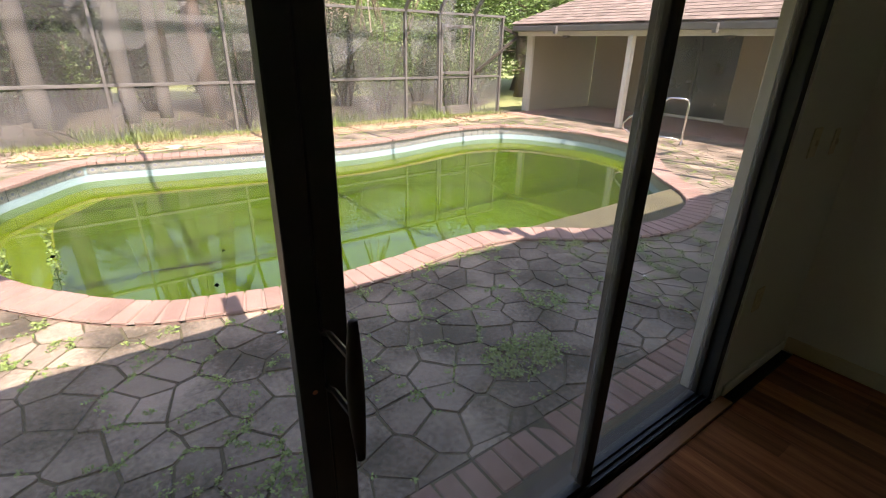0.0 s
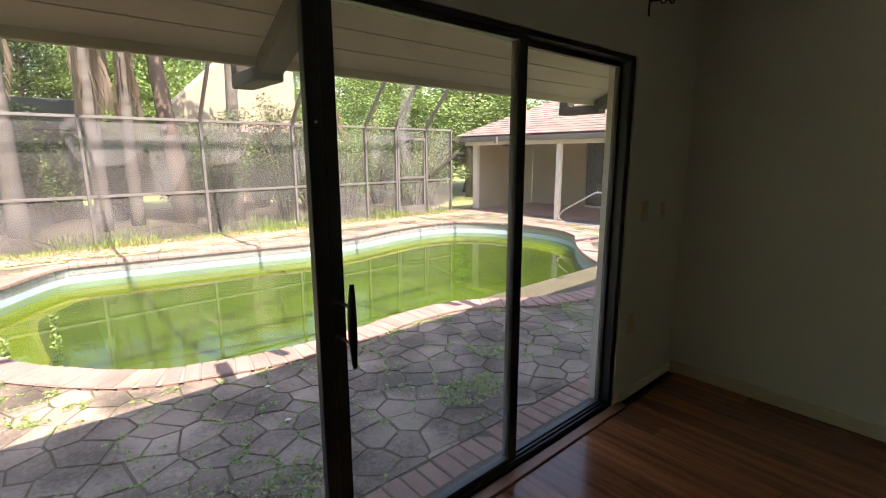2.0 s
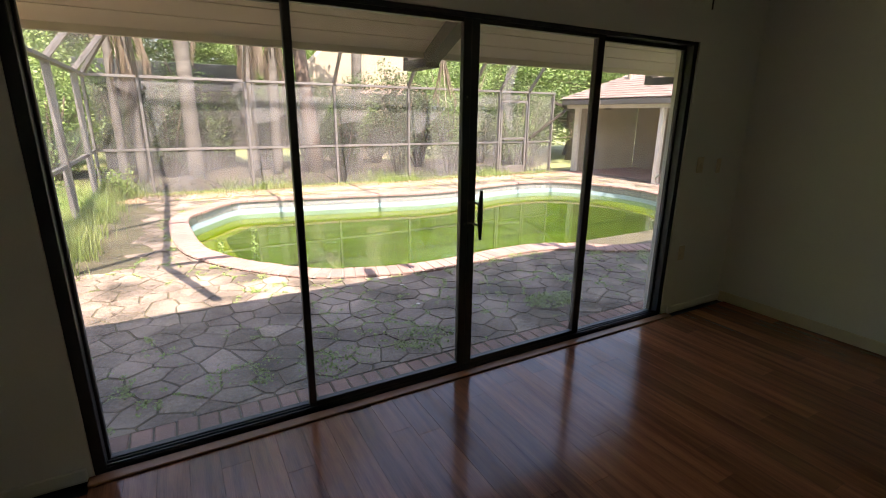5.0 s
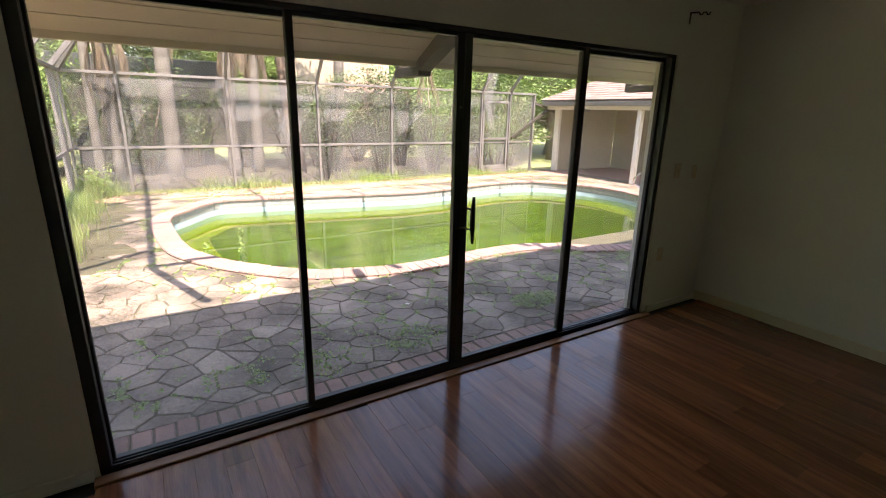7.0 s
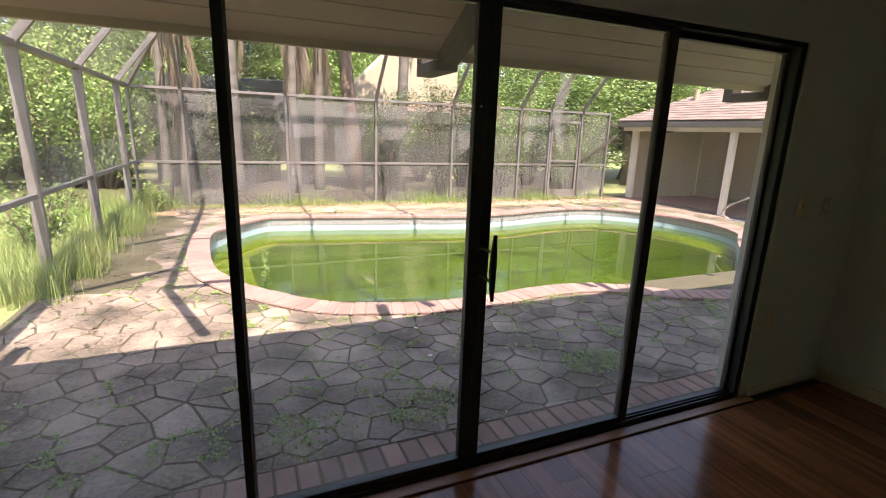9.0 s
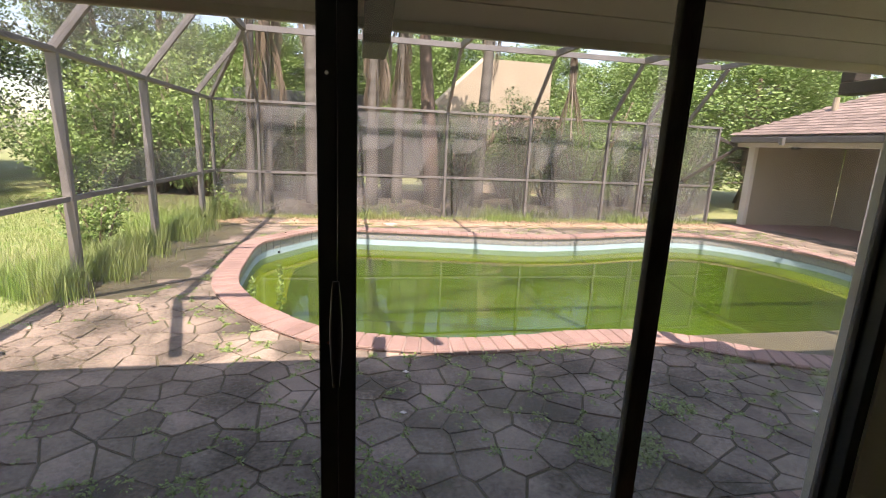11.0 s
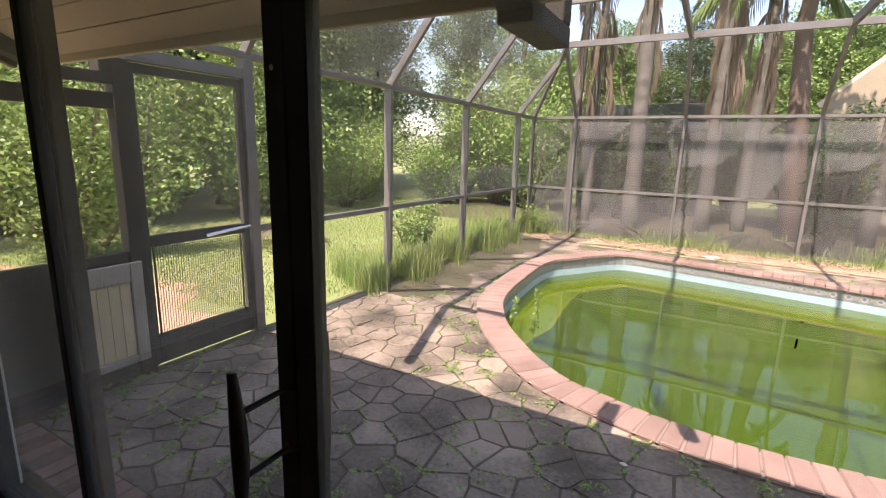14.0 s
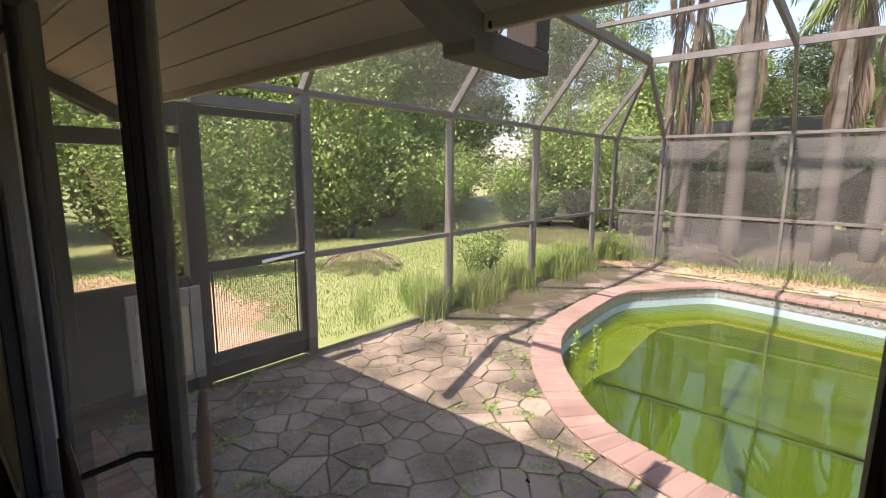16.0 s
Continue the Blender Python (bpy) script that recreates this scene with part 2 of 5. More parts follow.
def water_mat():
    """Murky green water: half of the light is scattered by algae, half reaches the bench and floor, and its face is a clear mirror."""
    m = mat("green_algae_water", (0.06, 0.11, 0.004), (0.035, 0.07, 0.003), rough=0.9, scale=0.35, fine=1.4, bump=0, spec=0.0)
    nt = m.node_tree
    p = nt.nodes["Principled BSDF"]
    N = nt.nodes.new
    tr, gl, fr, m1, m2 = N("ShaderNodeBsdfTransparent"), N("ShaderNodeBsdfGlossy"), N("ShaderNodeFresnel"), N("ShaderNodeMixShader"), N("ShaderNodeMixShader")
    tr.inputs[0].default_value = (0.8, 0.9, 0.2, 1)
    gl.inputs["Roughness"].default_value = 0.0
    fr.inputs["IOR"].default_value = 1.75
    n, b = N("ShaderNodeTexNoise"), N("ShaderNodeBump")
    n.inputs["Scale"].default_value = 2.2
    b.inputs["Strength"].default_value, b.inputs["Distance"].default_value = 0.025, 0.02
    nt.links.new(n.outputs["Fac"], b.inputs["Height"])
    nt.links.new(b.outputs[0], gl.inputs["Normal"])
    m1.inputs[0].default_value = 0.5
    nt.links.new(p.outputs[0], m1.inputs[1])
    nt.links.new(tr.outputs[0], m1.inputs[2])
    nt.links.new(fr.outputs[0], m2.inputs[0])
    nt.links.new(m1.outputs[0], m2.inputs[1])
    nt.links.new(gl.outputs[0], m2.inputs[2])
    nt.links.new(m2.outputs[0], nt.nodes["Material Output"].inputs[0])
    return m


def tile_mat():
    """Waterline tile: a dark diamond with a pale ring and a blue middle on each tile."""
    m = mat("patterned_waterline_tile", (0.34, 0.34, 0.3), (0.24, 0.25, 0.22), rough=0.3, scale=8, fine=60, bump=0.05)
    nt = m.node_tree
    p = nt.nodes["Principled BSDF"]
    N = nt.nodes.new
    base = p.inputs["Base Color"].links[0].from_socket
    tc, sp, ax, az, sm = N("ShaderNodeTexCoord"), N("ShaderNodeSeparateXYZ"), N("ShaderNodeMath"), N("ShaderNodeMath"), N("ShaderNodeMath")
    nt.links.new(tc.outputs["Object"], sp.inputs[0])
    for q, o in ((ax, 0), (az, 2)):
        q.operation = "ABSOLUTE"
        nt.links.new(sp.outputs[o], q.inputs[0])
    sm.operation = "ADD"
    nt.links.new(ax.outputs[0], sm.inputs[0])
    nt.links.new(az.outputs[0], sm.inputs[1])
    rp = N("ShaderNodeValToRGB")
    rp.color_ramp.interpolation = "CONSTANT"
    e = rp.color_ramp.elements
    e[0].position, e[0].color = 0.0, (0.03, 0.06, 0.16, 1)
    e[1].position, e[1].color = 0.025, (0.45, 0.42, 0.33, 1)
    for pos, c in ((0.045, (0.07, 0.09, 0.11, 1)), (0.068, (0.4, 0.38, 0.3, 1)), (0.082, (0.10, 0.12, 0.13, 1))):
        x = e.new(pos)
        x.color = c
    nt.links.new(sm.outputs[0], rp.inputs[0])
    mx = N("ShaderNodeMix")
    mx.data_type, mx.blend_type = "RGBA", "MIX"
    mx.inputs[0].default_value = 0.95
    nt.links.new(base, mx.inputs[6])
    nt.links.new(rp.outputs[0], mx.inputs[7])
    nt.links.new(mx.outputs[2], p.inputs["Base Color"])
    return m


M_WATER, M_TILE = water_mat(), tile_mat()


# ---- builders ----
def part(name, bm, material, parent=None, label="", smooth=False):
    """Links a bmesh as one mesh object, under its thing if one is given."""
    me = bpy.data.meshes.new(name)
    bm.to_mesh(me)
    bm.free()
    me.materials.append(material)
    if smooth:
        for f in me.polygons:
            f.use_smooth = True
    ob = new(name, me)
    ob.parent = parent
    if label:
        ob["label"] = label
    return ob


def box_into(bm, x0, x1, y0, y1, z0, z1, bevel=0.0):
    r = bmesh.ops.create_cube(bm, size=1)
    vs = r["verts"]
    for v in vs:
        v.co = Vector(((x0 + x1) / 2 + v.co.x * (x1 - x0), (y0 + y1) / 2 + v.co.y * (y1 - y0), (z0 + z1) / 2 + v.co.z * (z1 - z0)))
    if bevel:
        es = list({e for v in vs for e in v.link_edges})
        bmesh.ops.bevel(bm, geom=es, offset=bevel, segments=1, affect="EDGES")


def box(x0, x1, y0, y1, z0, z1, bevel=0.0):
    bm = bmesh.new()
    box_into(bm, x0, x1, y0, y1, z0, z1, bevel)
    return bm


def beam(a, b, w, h, bevel=0.003):
    """A bar of section w x h from a to b; h lies as near upright as it can."""
    a, b = Vector(a), Vector(b)
    d = b - a
    up = Vector((0, 0, 1)) if abs(d.normalized().z) < 0.9 else Vector((0, 1, 0))
    sx = d.cross(up).normalized()
    sz = sx.cross(d).normalized()
    bm = bmesh.new()
    vs = [bm.verts.new(o + sx * i * w / 2 + sz * j * h / 2) for o in (a, b) for i, j in ((-1, -1), (1, -1), (1, 1), (-1, 1))]
    for f in ((3, 2, 1, 0), (4, 5, 6, 7), (0, 1, 5, 4), (1, 2, 6, 5), (2, 3, 7, 6), (3, 0, 4, 7)):
        bm.faces.new([vs[i] for i in f])
    if bevel:
        bmesh.ops.bevel(bm, geom=bm.edges[:], offset=bevel, segments=1, affect="EDGES")
    return bm


def tube_into(bm, pts, radii, sides=8):
    """A round tube along points, with a radius at each."""
    pts = [Vector(p) for p in pts]
    rings = []
    ref = Vector((0.31, 0.87, 0.38))
    for i, p in enumerate(pts):
        d = (pts[min(i + 1, len(pts) - 1)] - pts[max(i - 1, 0)]).normalized()
        u = d.cross(ref).normalized()
        v = d.cross(u)
        r = radii[i] if isinstance(radii, (list, tuple)) else radii
        rings.append([bm.verts.new(p + (u * math.cos(k * math.tau / sides) + v * math.sin(k * math.tau / sides)) * r) for k in range(sides)])
    for a, b in zip(rings, rings[1:]):
        for k in range(sides):
            bm.faces.new((a[k], a[(k + 1) % sides], b[(k + 1) % sides], b[k]))
    bm.faces.new(rings[0][::-1])
    bm.faces.new(rings[-1])


def tube(pts, radii, sides=8):
    bm = bmesh.new()
    tube_into(bm, pts, radii, sides)
    return bm


def sheet(pts, thick=0.0):
    """A thin panel with four or more corners."""
    bm = bmesh.new()
    f = bm.faces.new([bm.verts.new(p) for p in pts])
    if thick:
        f.normal_update()
        n = f.normal.copy()
        r = bmesh.ops.extrude_face_region(bm, geom=[f])
        for v in r["geom"]:
            if isinstance(v, bmesh.types.BMVert):
                v.co += n * thick
    return bm


def mesh_object(name, verts, faces, material, parent=None):
    me = bpy.data.meshes.new(name)
    me.from_pydata(verts, [], faces)
    me.materials.append(material)
    ob = new(name, me)
    ob.parent = parent
    return ob


def thing(name, label, category, loc=(0, 0, 0), group="", kind=""):
    e = new(name)
    e.location = loc
    e.empty_display_size = 0.1
    return tagged(e, label, category, group, kind)


def structure(name, bm, material, label, category=""):
    return tagged(part(name, bm, material), label, category or name.split("_")[0], kind="structure")


rng = random.Random(5)

# ---- plan ----
WALL_Y = 0.629       # inside face of the glazed wall
WALL_OUT = 0.79
DOOR_X0, DOOR_X1, DOOR_H = -1.675, 2.058, 2.03
ROOM_X0, ROOM_X1, ROOM_Y0, CEIL = -2.565, 2.81, -3.3, 2.44
DECK = -0.12         # top of the patio stones
EAVE_Y, EAVE_Z = 1.38, 1.9

# ---- room ----
structure("wall_north_left", box(ROOM_X0 - 0.15, DOOR_X0, WALL_Y, WALL_OUT, -0.15, 2.6), M_WALL, "pale painted wall beside the sliding door", "wall")
structure("wall_north_right", box(DOOR_X1, ROOM_X1 + 0.15, WALL_Y, WALL_OUT, -0.15, 2.6), M_WALL, "pale painted wall beside the sliding door", "wall")
structure("wall_north_top", box(DOOR_X0, DOOR_X1, WALL_Y, WALL_OUT, DOOR_H, 2.6), M_WALL, "pale painted wall above the sliding door", "wall")
structure("wall_east", box(ROOM_X1, ROOM_X1 + 0.15, ROOM_Y0, WALL_Y, -0.15, 2.6), M_WALL, "pale greenish painted side wall of the room", "wall")
# West and rear walls are unseen, set close to bounce more light.
structure("wall_west", box(ROOM_X0 - 0.15, ROOM_X0, ROOM_Y0, WALL_Y, -0.15, 2.6), M_WALL, "pale painted unseen side wall, set close to bounce light", "wall")
structure("wall_south", box(ROOM_X0 - 0.15, ROOM_X1 + 0.15, ROOM_Y0 - 0.15, ROOM_Y0, -0.15, 2.6), M_WALL, "pale painted unseen rear wall, set close to bounce light", "wall")
structure("ceiling", box(ROOM_X0 - 0.15, ROOM_X1 + 0.15, ROOM_Y0 - 0.15, WALL_OUT, 2.44, 2.445), M_CEIL, "matt painted room ceiling", "ceiling")
# Unseen pitched roof, run past the room to block southern sky light.
roof = bmesh.new()
section = [(WALL_OUT, 2.61), (-3.0, 4.4), (ROOM_Y0 - 3.6, 2.61)]
rows = [[roof.verts.new((xx, yy, zz)) for yy, zz in section] for xx in (ROOM_X0 - 0.15, ROOM_X1 + 6.5)]
for k in range(3):
    roof.faces.new((rows[0][k], rows[0][(k + 1) % 3], rows[1][(k + 1) % 3], rows[1][k]))
roof.faces.new(rows[0])
roof.faces.new(rows[1][::-1])
structure("roof_deck", roof, M_SHINGLE, "unseen pitched shingle roof, raised and widened to block sky light", "roof")
structure("baseboard_east", box(ROOM_X1 - 0.014, ROOM_X1 - 0.001, ROOM_Y0, WALL_Y - 0.016, 0, 0.085, 0.004), M_TRIM, "cream painted baseboard", "baseboard")
structure("baseboard_north", box(DOOR_X1 + 0.06, ROOM_X1 - 0.001, WALL_Y - 0.014, WALL_Y - 0.001, 0, 0.06, 0.004), M_WALL, "pale painted baseboard", "baseboard")
structure("baseboard_north_left", box(ROOM_X0, DOOR_X0 - 0.02, WALL_Y - 0.014, WALL_Y - 0.001, 0, 0.06, 0.004), M_WALL, "pale painted baseboard", "baseboard")
floor = structure("floor", box(ROOM_X0 - 0.15, ROOM_X1 + 0.15, ROOM_Y0 - 0.15, WALL_OUT, -0.15, -0.012), M_DARKWOOD, "glossy reddish-brown wood plank floor", "floor")

# ---- floor planks and threshold ----
def plank_mesh(w, l):
    bm = box(-w / 2, w / 2, -l / 2, l / 2, -0.012, 0, 0.0006)
    me = bpy.data.meshes.new("plank")
    bm.to_mesh(me)
    bm.free()
    me.materials.append(M_FLOOR)
    return me


PLANK_W, PLANK_L = 0.125, 1.25
plank_full = plank_mesh(PLANK_W - 0.0005, PLANK_L - 0.0005)
x = ROOM_X0 + PLANK_W / 2
while x < ROOM_X1:
    y = WALL_Y - 0.065 - rng.random() * PLANK_L
    top = WALL_Y - 0.065
    cuts = [top, y]
    while cuts[-1] > ROOM_Y0:
        cuts.append(cuts[-1] - PLANK_L)
    for a, b in zip(cuts, cuts[1:]):
        l = a - b
        if l < 0.05:
            continue
        ob = new("plank", plank_full if abs(l - PLANK_L) < 1e-6 else plank_mesh(PLANK_W - 0.0005, l - 0.0005))
        ob.location, ob.parent = (x, (a + b) / 2, 0), floor
    x += PLANK_W
structure("threshold_strip", box(DOOR_X0 - 0.02, DOOR_X1 + 0.05, WALL_Y - 0.064, WALL_Y - 0.004, -0.011, 0.012, 0.004), M_OAK, "orange-brown wooden threshold strip before the door", "threshold")

# ---- sliding door ----
FY0, FY1 = WALL_Y + 0.010, WALL_Y + 0.14   # depth of the frame
door = thing("door_1", "dark bronze four-panel sliding glass door, shut and dusty", "sliding door", ((DOOR_X0 + DOOR_X1) / 2, WALL_Y, 0), kind="structure")


def dpart(name, bm, m, label="", parent=None):
    bmesh.ops.translate(bm, verts=bm.verts, vec=-Vector(door.location))
    return part(name, bm, m, parent or door, label)


J = 0.045
dpart("jamb", box(DOOR_X0, DOOR_X0 + J, FY0, FY1, 0.0, DOOR_H, 0.003), M_BRONZE)
dpart("jamb", box(DOOR_X1 - J, DOOR_X1, FY0, 0.735, 0.0, DOOR_H, 0.003), M_BRONZE)
dpart("jamb_lining", box(DOOR_X1 - 0.02, DOOR_X1 - 0.001, 0.736, 0.785, 0.0, DOOR_H - 0.026, 0.002), M_WHITE, "cream painted outer jamb lining")
dpart("head", box(DOOR_X0 + J, DOOR_X1 - J, FY0, FY1, DOOR_H - 0.025, DOOR_H, 0.003), M_BRONZE)
dpart("sill", box(DOOR_X0 + J, DOOR_X1 - J, FY0, FY1 - 0.038, 0.0, 0.022, 0.002), M_BRONZE)
for yy in (FY0 + 0.004, FY0 + 0.028):
    dpart("track_rail", box(DOOR_X0 + J, DOOR_X1 - J, yy, yy + 0.005, 0.022, 0.034), M_BRONZE)
# each panel: its outer edges, the widths of its two stiles, its rails' heights and its depth
PANELS = ((-1.629, -0.692, 0.012, 0.036, 0.026, 0.008, False),
          (-0.736, 0.2135, 0.034, 0.0485, 0.022, 0.024, True),
          (0.2145, 1.172, 0.0485, 0.056, 0.022, 0.024, True),
          (1.150, 2.011, 0.060, 0.012, 0.026, 0.008, False))
for x0, x1, s0, s1, top, foot, inner in PANELS:
    y0 = FY0 + (0.012 if inner else 0.052)
    y1 = y0 + 0.036
    z0, z1 = (0.036 if inner else 0.0225), DOOR_H - 0.0255
    pan = new("sliding_panel" if inner else "fixed_panel")
    pan.parent = door
    m = M_BRONZE if inner else M_WEATHERED
    dpart("stile", box(x0, x0 + s0, y0, y1, z0, z1, 0.003), m, "", pan)
    dpart("stile", box(x1 - s1, x1, y0, y1, z0, z1, 0.003), M_WEATHERED if x1 == 1.172 else m, "", pan)
    dpart("top_rail", box(x0 + s0, x1 - s1, y0, y1, z1 - top, z1, 0.003), M_BRONZE, "", pan)
    dpart("bottom_rail", box(x0 + s0, x1 - s1, y0, y1, z0, z0 + foot, 0.002), M_BRONZE, "", pan)
    g = dpart("pane", box(x0 + s0 - 0.004, x1 - s1 + 0.004, (y0 + y1) / 2 - 0.002, (y0 + y1) / 2 + 0.002, z0 + foot - 0.004, z1 - top + 0.004), M_GLASS, "dusty smeared glass pane", pan)
    g.visible_shadow = False


def bow_handle(cx, yface, side, z0, z1, m, reach):
    """A long flat grip, thin at its ends and deep in its middle, held off the stile by two bent feet."""
    bm = bmesh.new()
    n = 14
    rows = []
    for k in range(n + 1):
        u = k / n
        z = z0 + (z1 - z0) * u
        fat = 0.35 + 0.65 * math.sin(math.pi * u)
        w, d = 0.012 * fat + 0.004, 0.011 * fat + 0.003
        off = yface + side * (reach - 0.006 * math.sin(math.pi * u))
        rows.append([bm.verts.new((cx + w * math.cos(q * math.tau / 8), off + side * d * math.sin(q * math.tau / 8), z)) for q in range(8)])
    for r, s in zip(rows, rows[1:]):
        for q in range(8):
            bm.faces.new((r[q], r[(q + 1) % 8], s[(q + 1) % 8], s[q]))
    bm.faces.new(rows[0])
    bm.faces.new(rows[-1])
    h = dpart("handle", bm, m)
    for f in h.data.polygons:
        f.use_smooth = True
    for zz in (z0 + 0.075, z1 - 0.075):
        foot = tube([(cx, yface - side * 0.002, zz - 0.012), (cx, yface + side * 0.012, zz - 0.011), (cx, yface + side * 0.035, zz), (cx, yface + side * (reach - 0.008), zz)], 0.006, 6)
        bmesh.ops.translate(foot, verts=foot.verts, vec=-Vector(door.location))
        part("handle_foot", foot, M_HANDLE, h)


bow_handle(0.214, FY0 + 0.012, -1, 0.868, 1.138, M_HANDLE, 0.132)
bow_handle(0.214, FY0 + 0.048, 1, 0.868, 1.138, M_WOODHANDLE, 0.042)
for zz in (0.93, 1.62):
    dpart("latch_screw", tube([(0.19, FY0 + 0.0125, zz), (0.19, FY0 + 0.008, zz)], 0.005, 8), M_CHROME)

# ---- wall fittings ----
def switch_plate(name, label, x, z, w=0.075, h=0.118):
    s = thing(name, label, "switch", (x, WALL_Y, z))
    part("plate", box(-w / 2, w / 2, -0.007, 0, -h / 2, h / 2, 0.003), M_TRIM, s)
    part("toggle", box(-0.006, 0.006, -0.016, -0.0071, -0.012, 0.012, 0.002), M_TRIM, s)


switch_plate("light_switch", "beige wall switch plate beside the door", 2.265, 1.185, 0.075, 0.118)
switch_plate("light_switch", "beige wall switch plate beside the room corner", 2.5, 1.17, 0.05, 0.11)
s = thing("power_outlet", "beige wall outlet near the floor", "outlet", (2.2, WALL_Y, 0.5))
part("plate", box(-0.036, 0.036, -0.007, 0, -0.058, 0.058, 0.003), M_TRIM, s)
for zz in (-0.02, 0.02):
    part("socket", tube([(0, -0.0071, zz), (0, -0.010, zz)], 0.014, 12), M_TRIM, s)
s = thing("curtain_rod_bracket", "dark metal curtain rod bracket on the wall", "bracket", (2.13, WALL_Y, 2.29))
part("wall_plate", box(-0.008, 0.008, -0.004, 0, -0.05, 0.03, 0.001), M_HANDLE, s)
part("hook", tube([(0, -0.004, 0.025), (0.02, -0.05, 0.025), (0.03, -0.056, 0.01), (0.04, -0.065, 0.01), (0.045, -0.07, 0.025), (0.06, -0.08, 0.026), (0.068, -0.086, 0.01), (0.08, -0.09, 0.01), (0.085, -0.095, 0.028)], 0.005, 6), M_HANDLE, s)

# dried specks and a drip on the panes
for x0, z0, rw, rh in ((-0.106, 1.265, 0.005, 0.003), (0.084, 1.228, 0.003, 0.003), (0.067, 1.176, 0.006, 0.005), (0.392, 1.602, 0.004, 0.006), (0.898, 1.65, 0.003, 0.005), (0.941, 1.33, 0.0035, 0.002), (0.94, 1.306, 0.002, 0.011), (1.029, 1.659, 0.003, 0.003)):
    bm = bmesh.new()
    ring0 = [bm.verts.new((x0 - (DOOR_X0 + DOOR_X1) / 2 + 0.62 * rw * math.cos(k * 0.785) * (1 + 0.25 * math.sin(5 * k + 90 * x0)), 0, z0 + 0.62 * rh * math.sin(k * 0.785) * (1 + 0.25 * math.cos(3 * k + 70 * z0)))) for k in range(8)]
    mid0 = bm.verts.new((x0 - (DOOR_X0 + DOOR_X1) / 2, -0.001, z0))
    for k in range(8):
        bm.faces.new((ring0[k], ring0[(k + 1) % 8], mid0))
    sk = part("dirt_speck", bm, M_DARKWOOD, door, "dried dark speck on the glass")
    sk.location.y = FY0 + 0.0275 - WALL_Y

# ---- eave over the patio ----
EX0, EX1 = -2.6, 3.25
SLOPE = (2.2 - EAVE_Z) / (EAVE_Y - WALL_OUT)
eave = thing("eave_1", "cream boarded sloping soffit with dark rafter arms", "eave", (0, WALL_OUT, EAVE_Z), kind="structure")


def epart(name, bm, m, label=""):
    bmesh.ops.translate(bm, verts=bm.verts, vec=-Vector(eave.location))
    return part(name, bm, m, eave, label)


def soffit_z(y):
    return EAVE_Z + SLOPE * (EAVE_Y - y)


NB = 5
for k in range(NB):
    ya = WALL_OUT + 0.002 + (EAVE_Y - WALL_OUT - 0.03) * k / NB
    yb = WALL_OUT + 0.002 + (EAVE_Y - WALL_OUT - 0.03) * (k + 1) / NB - 0.006
    epart("soffit_board", sheet([(EX0, ya, soffit_z(ya)), (EX0, yb, soffit_z(yb)), (EX1, yb, soffit_z(yb)), (EX1, ya, soffit_z(ya))], -0.02), M_SOFFIT)
epart("roof_sheet", sheet([(EX0 - 0.03, WALL_OUT, 2.3), (EX0 - 0.03, EAVE_Y, EAVE_Z + 0.1), (EX1 + 0.03, EAVE_Y, EAVE_Z + 0.1), (EX1 + 0.03, WALL_OUT, 2.3)], 0.03), M_SHINGLE)
epart("fascia", box(EX0, EX1, EAVE_Y - 0.025, EAVE_Y, EAVE_Z - 0.02, EAVE_Z + 0.10, 0.004), M_SOFFIT, "weathered cream fascia board")
for xx in (EX0, EX1):
    epart("rake_board", beam((xx, WALL_OUT + 0.01, 2.24), (xx, EAVE_Y - 0.03, EAVE_Z + 0.03), 0.04, 0.14), M_DARKWOOD)
for xx in (-2.36, 0.34, 2.88):
    epart("rafter_arm", beam((xx, EAVE_Y - 0.5, soffit_z(EAVE_Y - 0.5) - 0.05), (xx, EAVE_Y + 0.03, EAVE_Z - 0.03), 0.1, 0.1), M_DARKWOOD)
    epart("gutter_arm", box(xx - 0.05, xx + 0.05, EAVE_Y - 0.06, EAVE_Y + 0.3, EAVE_Z - 0.075, EAVE_Z - 0.012, 0.004), M_DARKWOOD)
    epart("gutter_post", box(xx - 0.049, xx + 0.049, EAVE_Y + 0.22, EAVE_Y + 0.299, EAVE_Z - 0.011, EAVE_Z + 0.14, 0.004), M_DARKWOOD)

# ---- pool outline ----
POOL = [(-1.12, 5.7), (-1.02, 4.85), (-0.82, 4.33), (-0.52, 3.86), (0.0, 3.32), (0.46, 3.13), (0.87, 3.03), (1.29, 3.0), (1.73, 3.03), (2.2, 3.09), (2.8, 3.06), (3.15, 2.92),
        (3.45, 2.71), (3.75, 2.52), (4.2, 2.37), (4.7, 2.34), (5.2, 2.46), (5.62, 2.73), (6.15, 3.38), (6.6, 3.84), (7.15, 4.28), (7.75, 4.74), (8.06, 5.5), (8.0, 6.5), (7.6, 7.4), (6.95, 7.85),
        (5.9, 7.88), (4.6, 7.6), (3.45, 7.5), (2.4, 7.7), (1.0, 7.95), (0.0, 8.12), (-0.35, 8.05), (-0.8, 7.45), (-1.13, 6.85)]


def closed_curve(ctrl, per):
    out = []
    n = len(ctrl)
    for i in range(n):
        p0, p1, p2, p3 = (Vector(ctrl[(i + k - 1) % n]) for k in range(4))
        for k in range(per):
            t = k / per
            out.append(0.5 * (2 * p1 + (p2 - p0) * t + (2 * p0 - 5 * p1 + 4 * p2 - p3) * t * t + (3 * p1 - p0 - 3 * p2 + p3) * t ** 3))
    return out


dense = closed_curve(POOL, 24)
lens = [0.0]
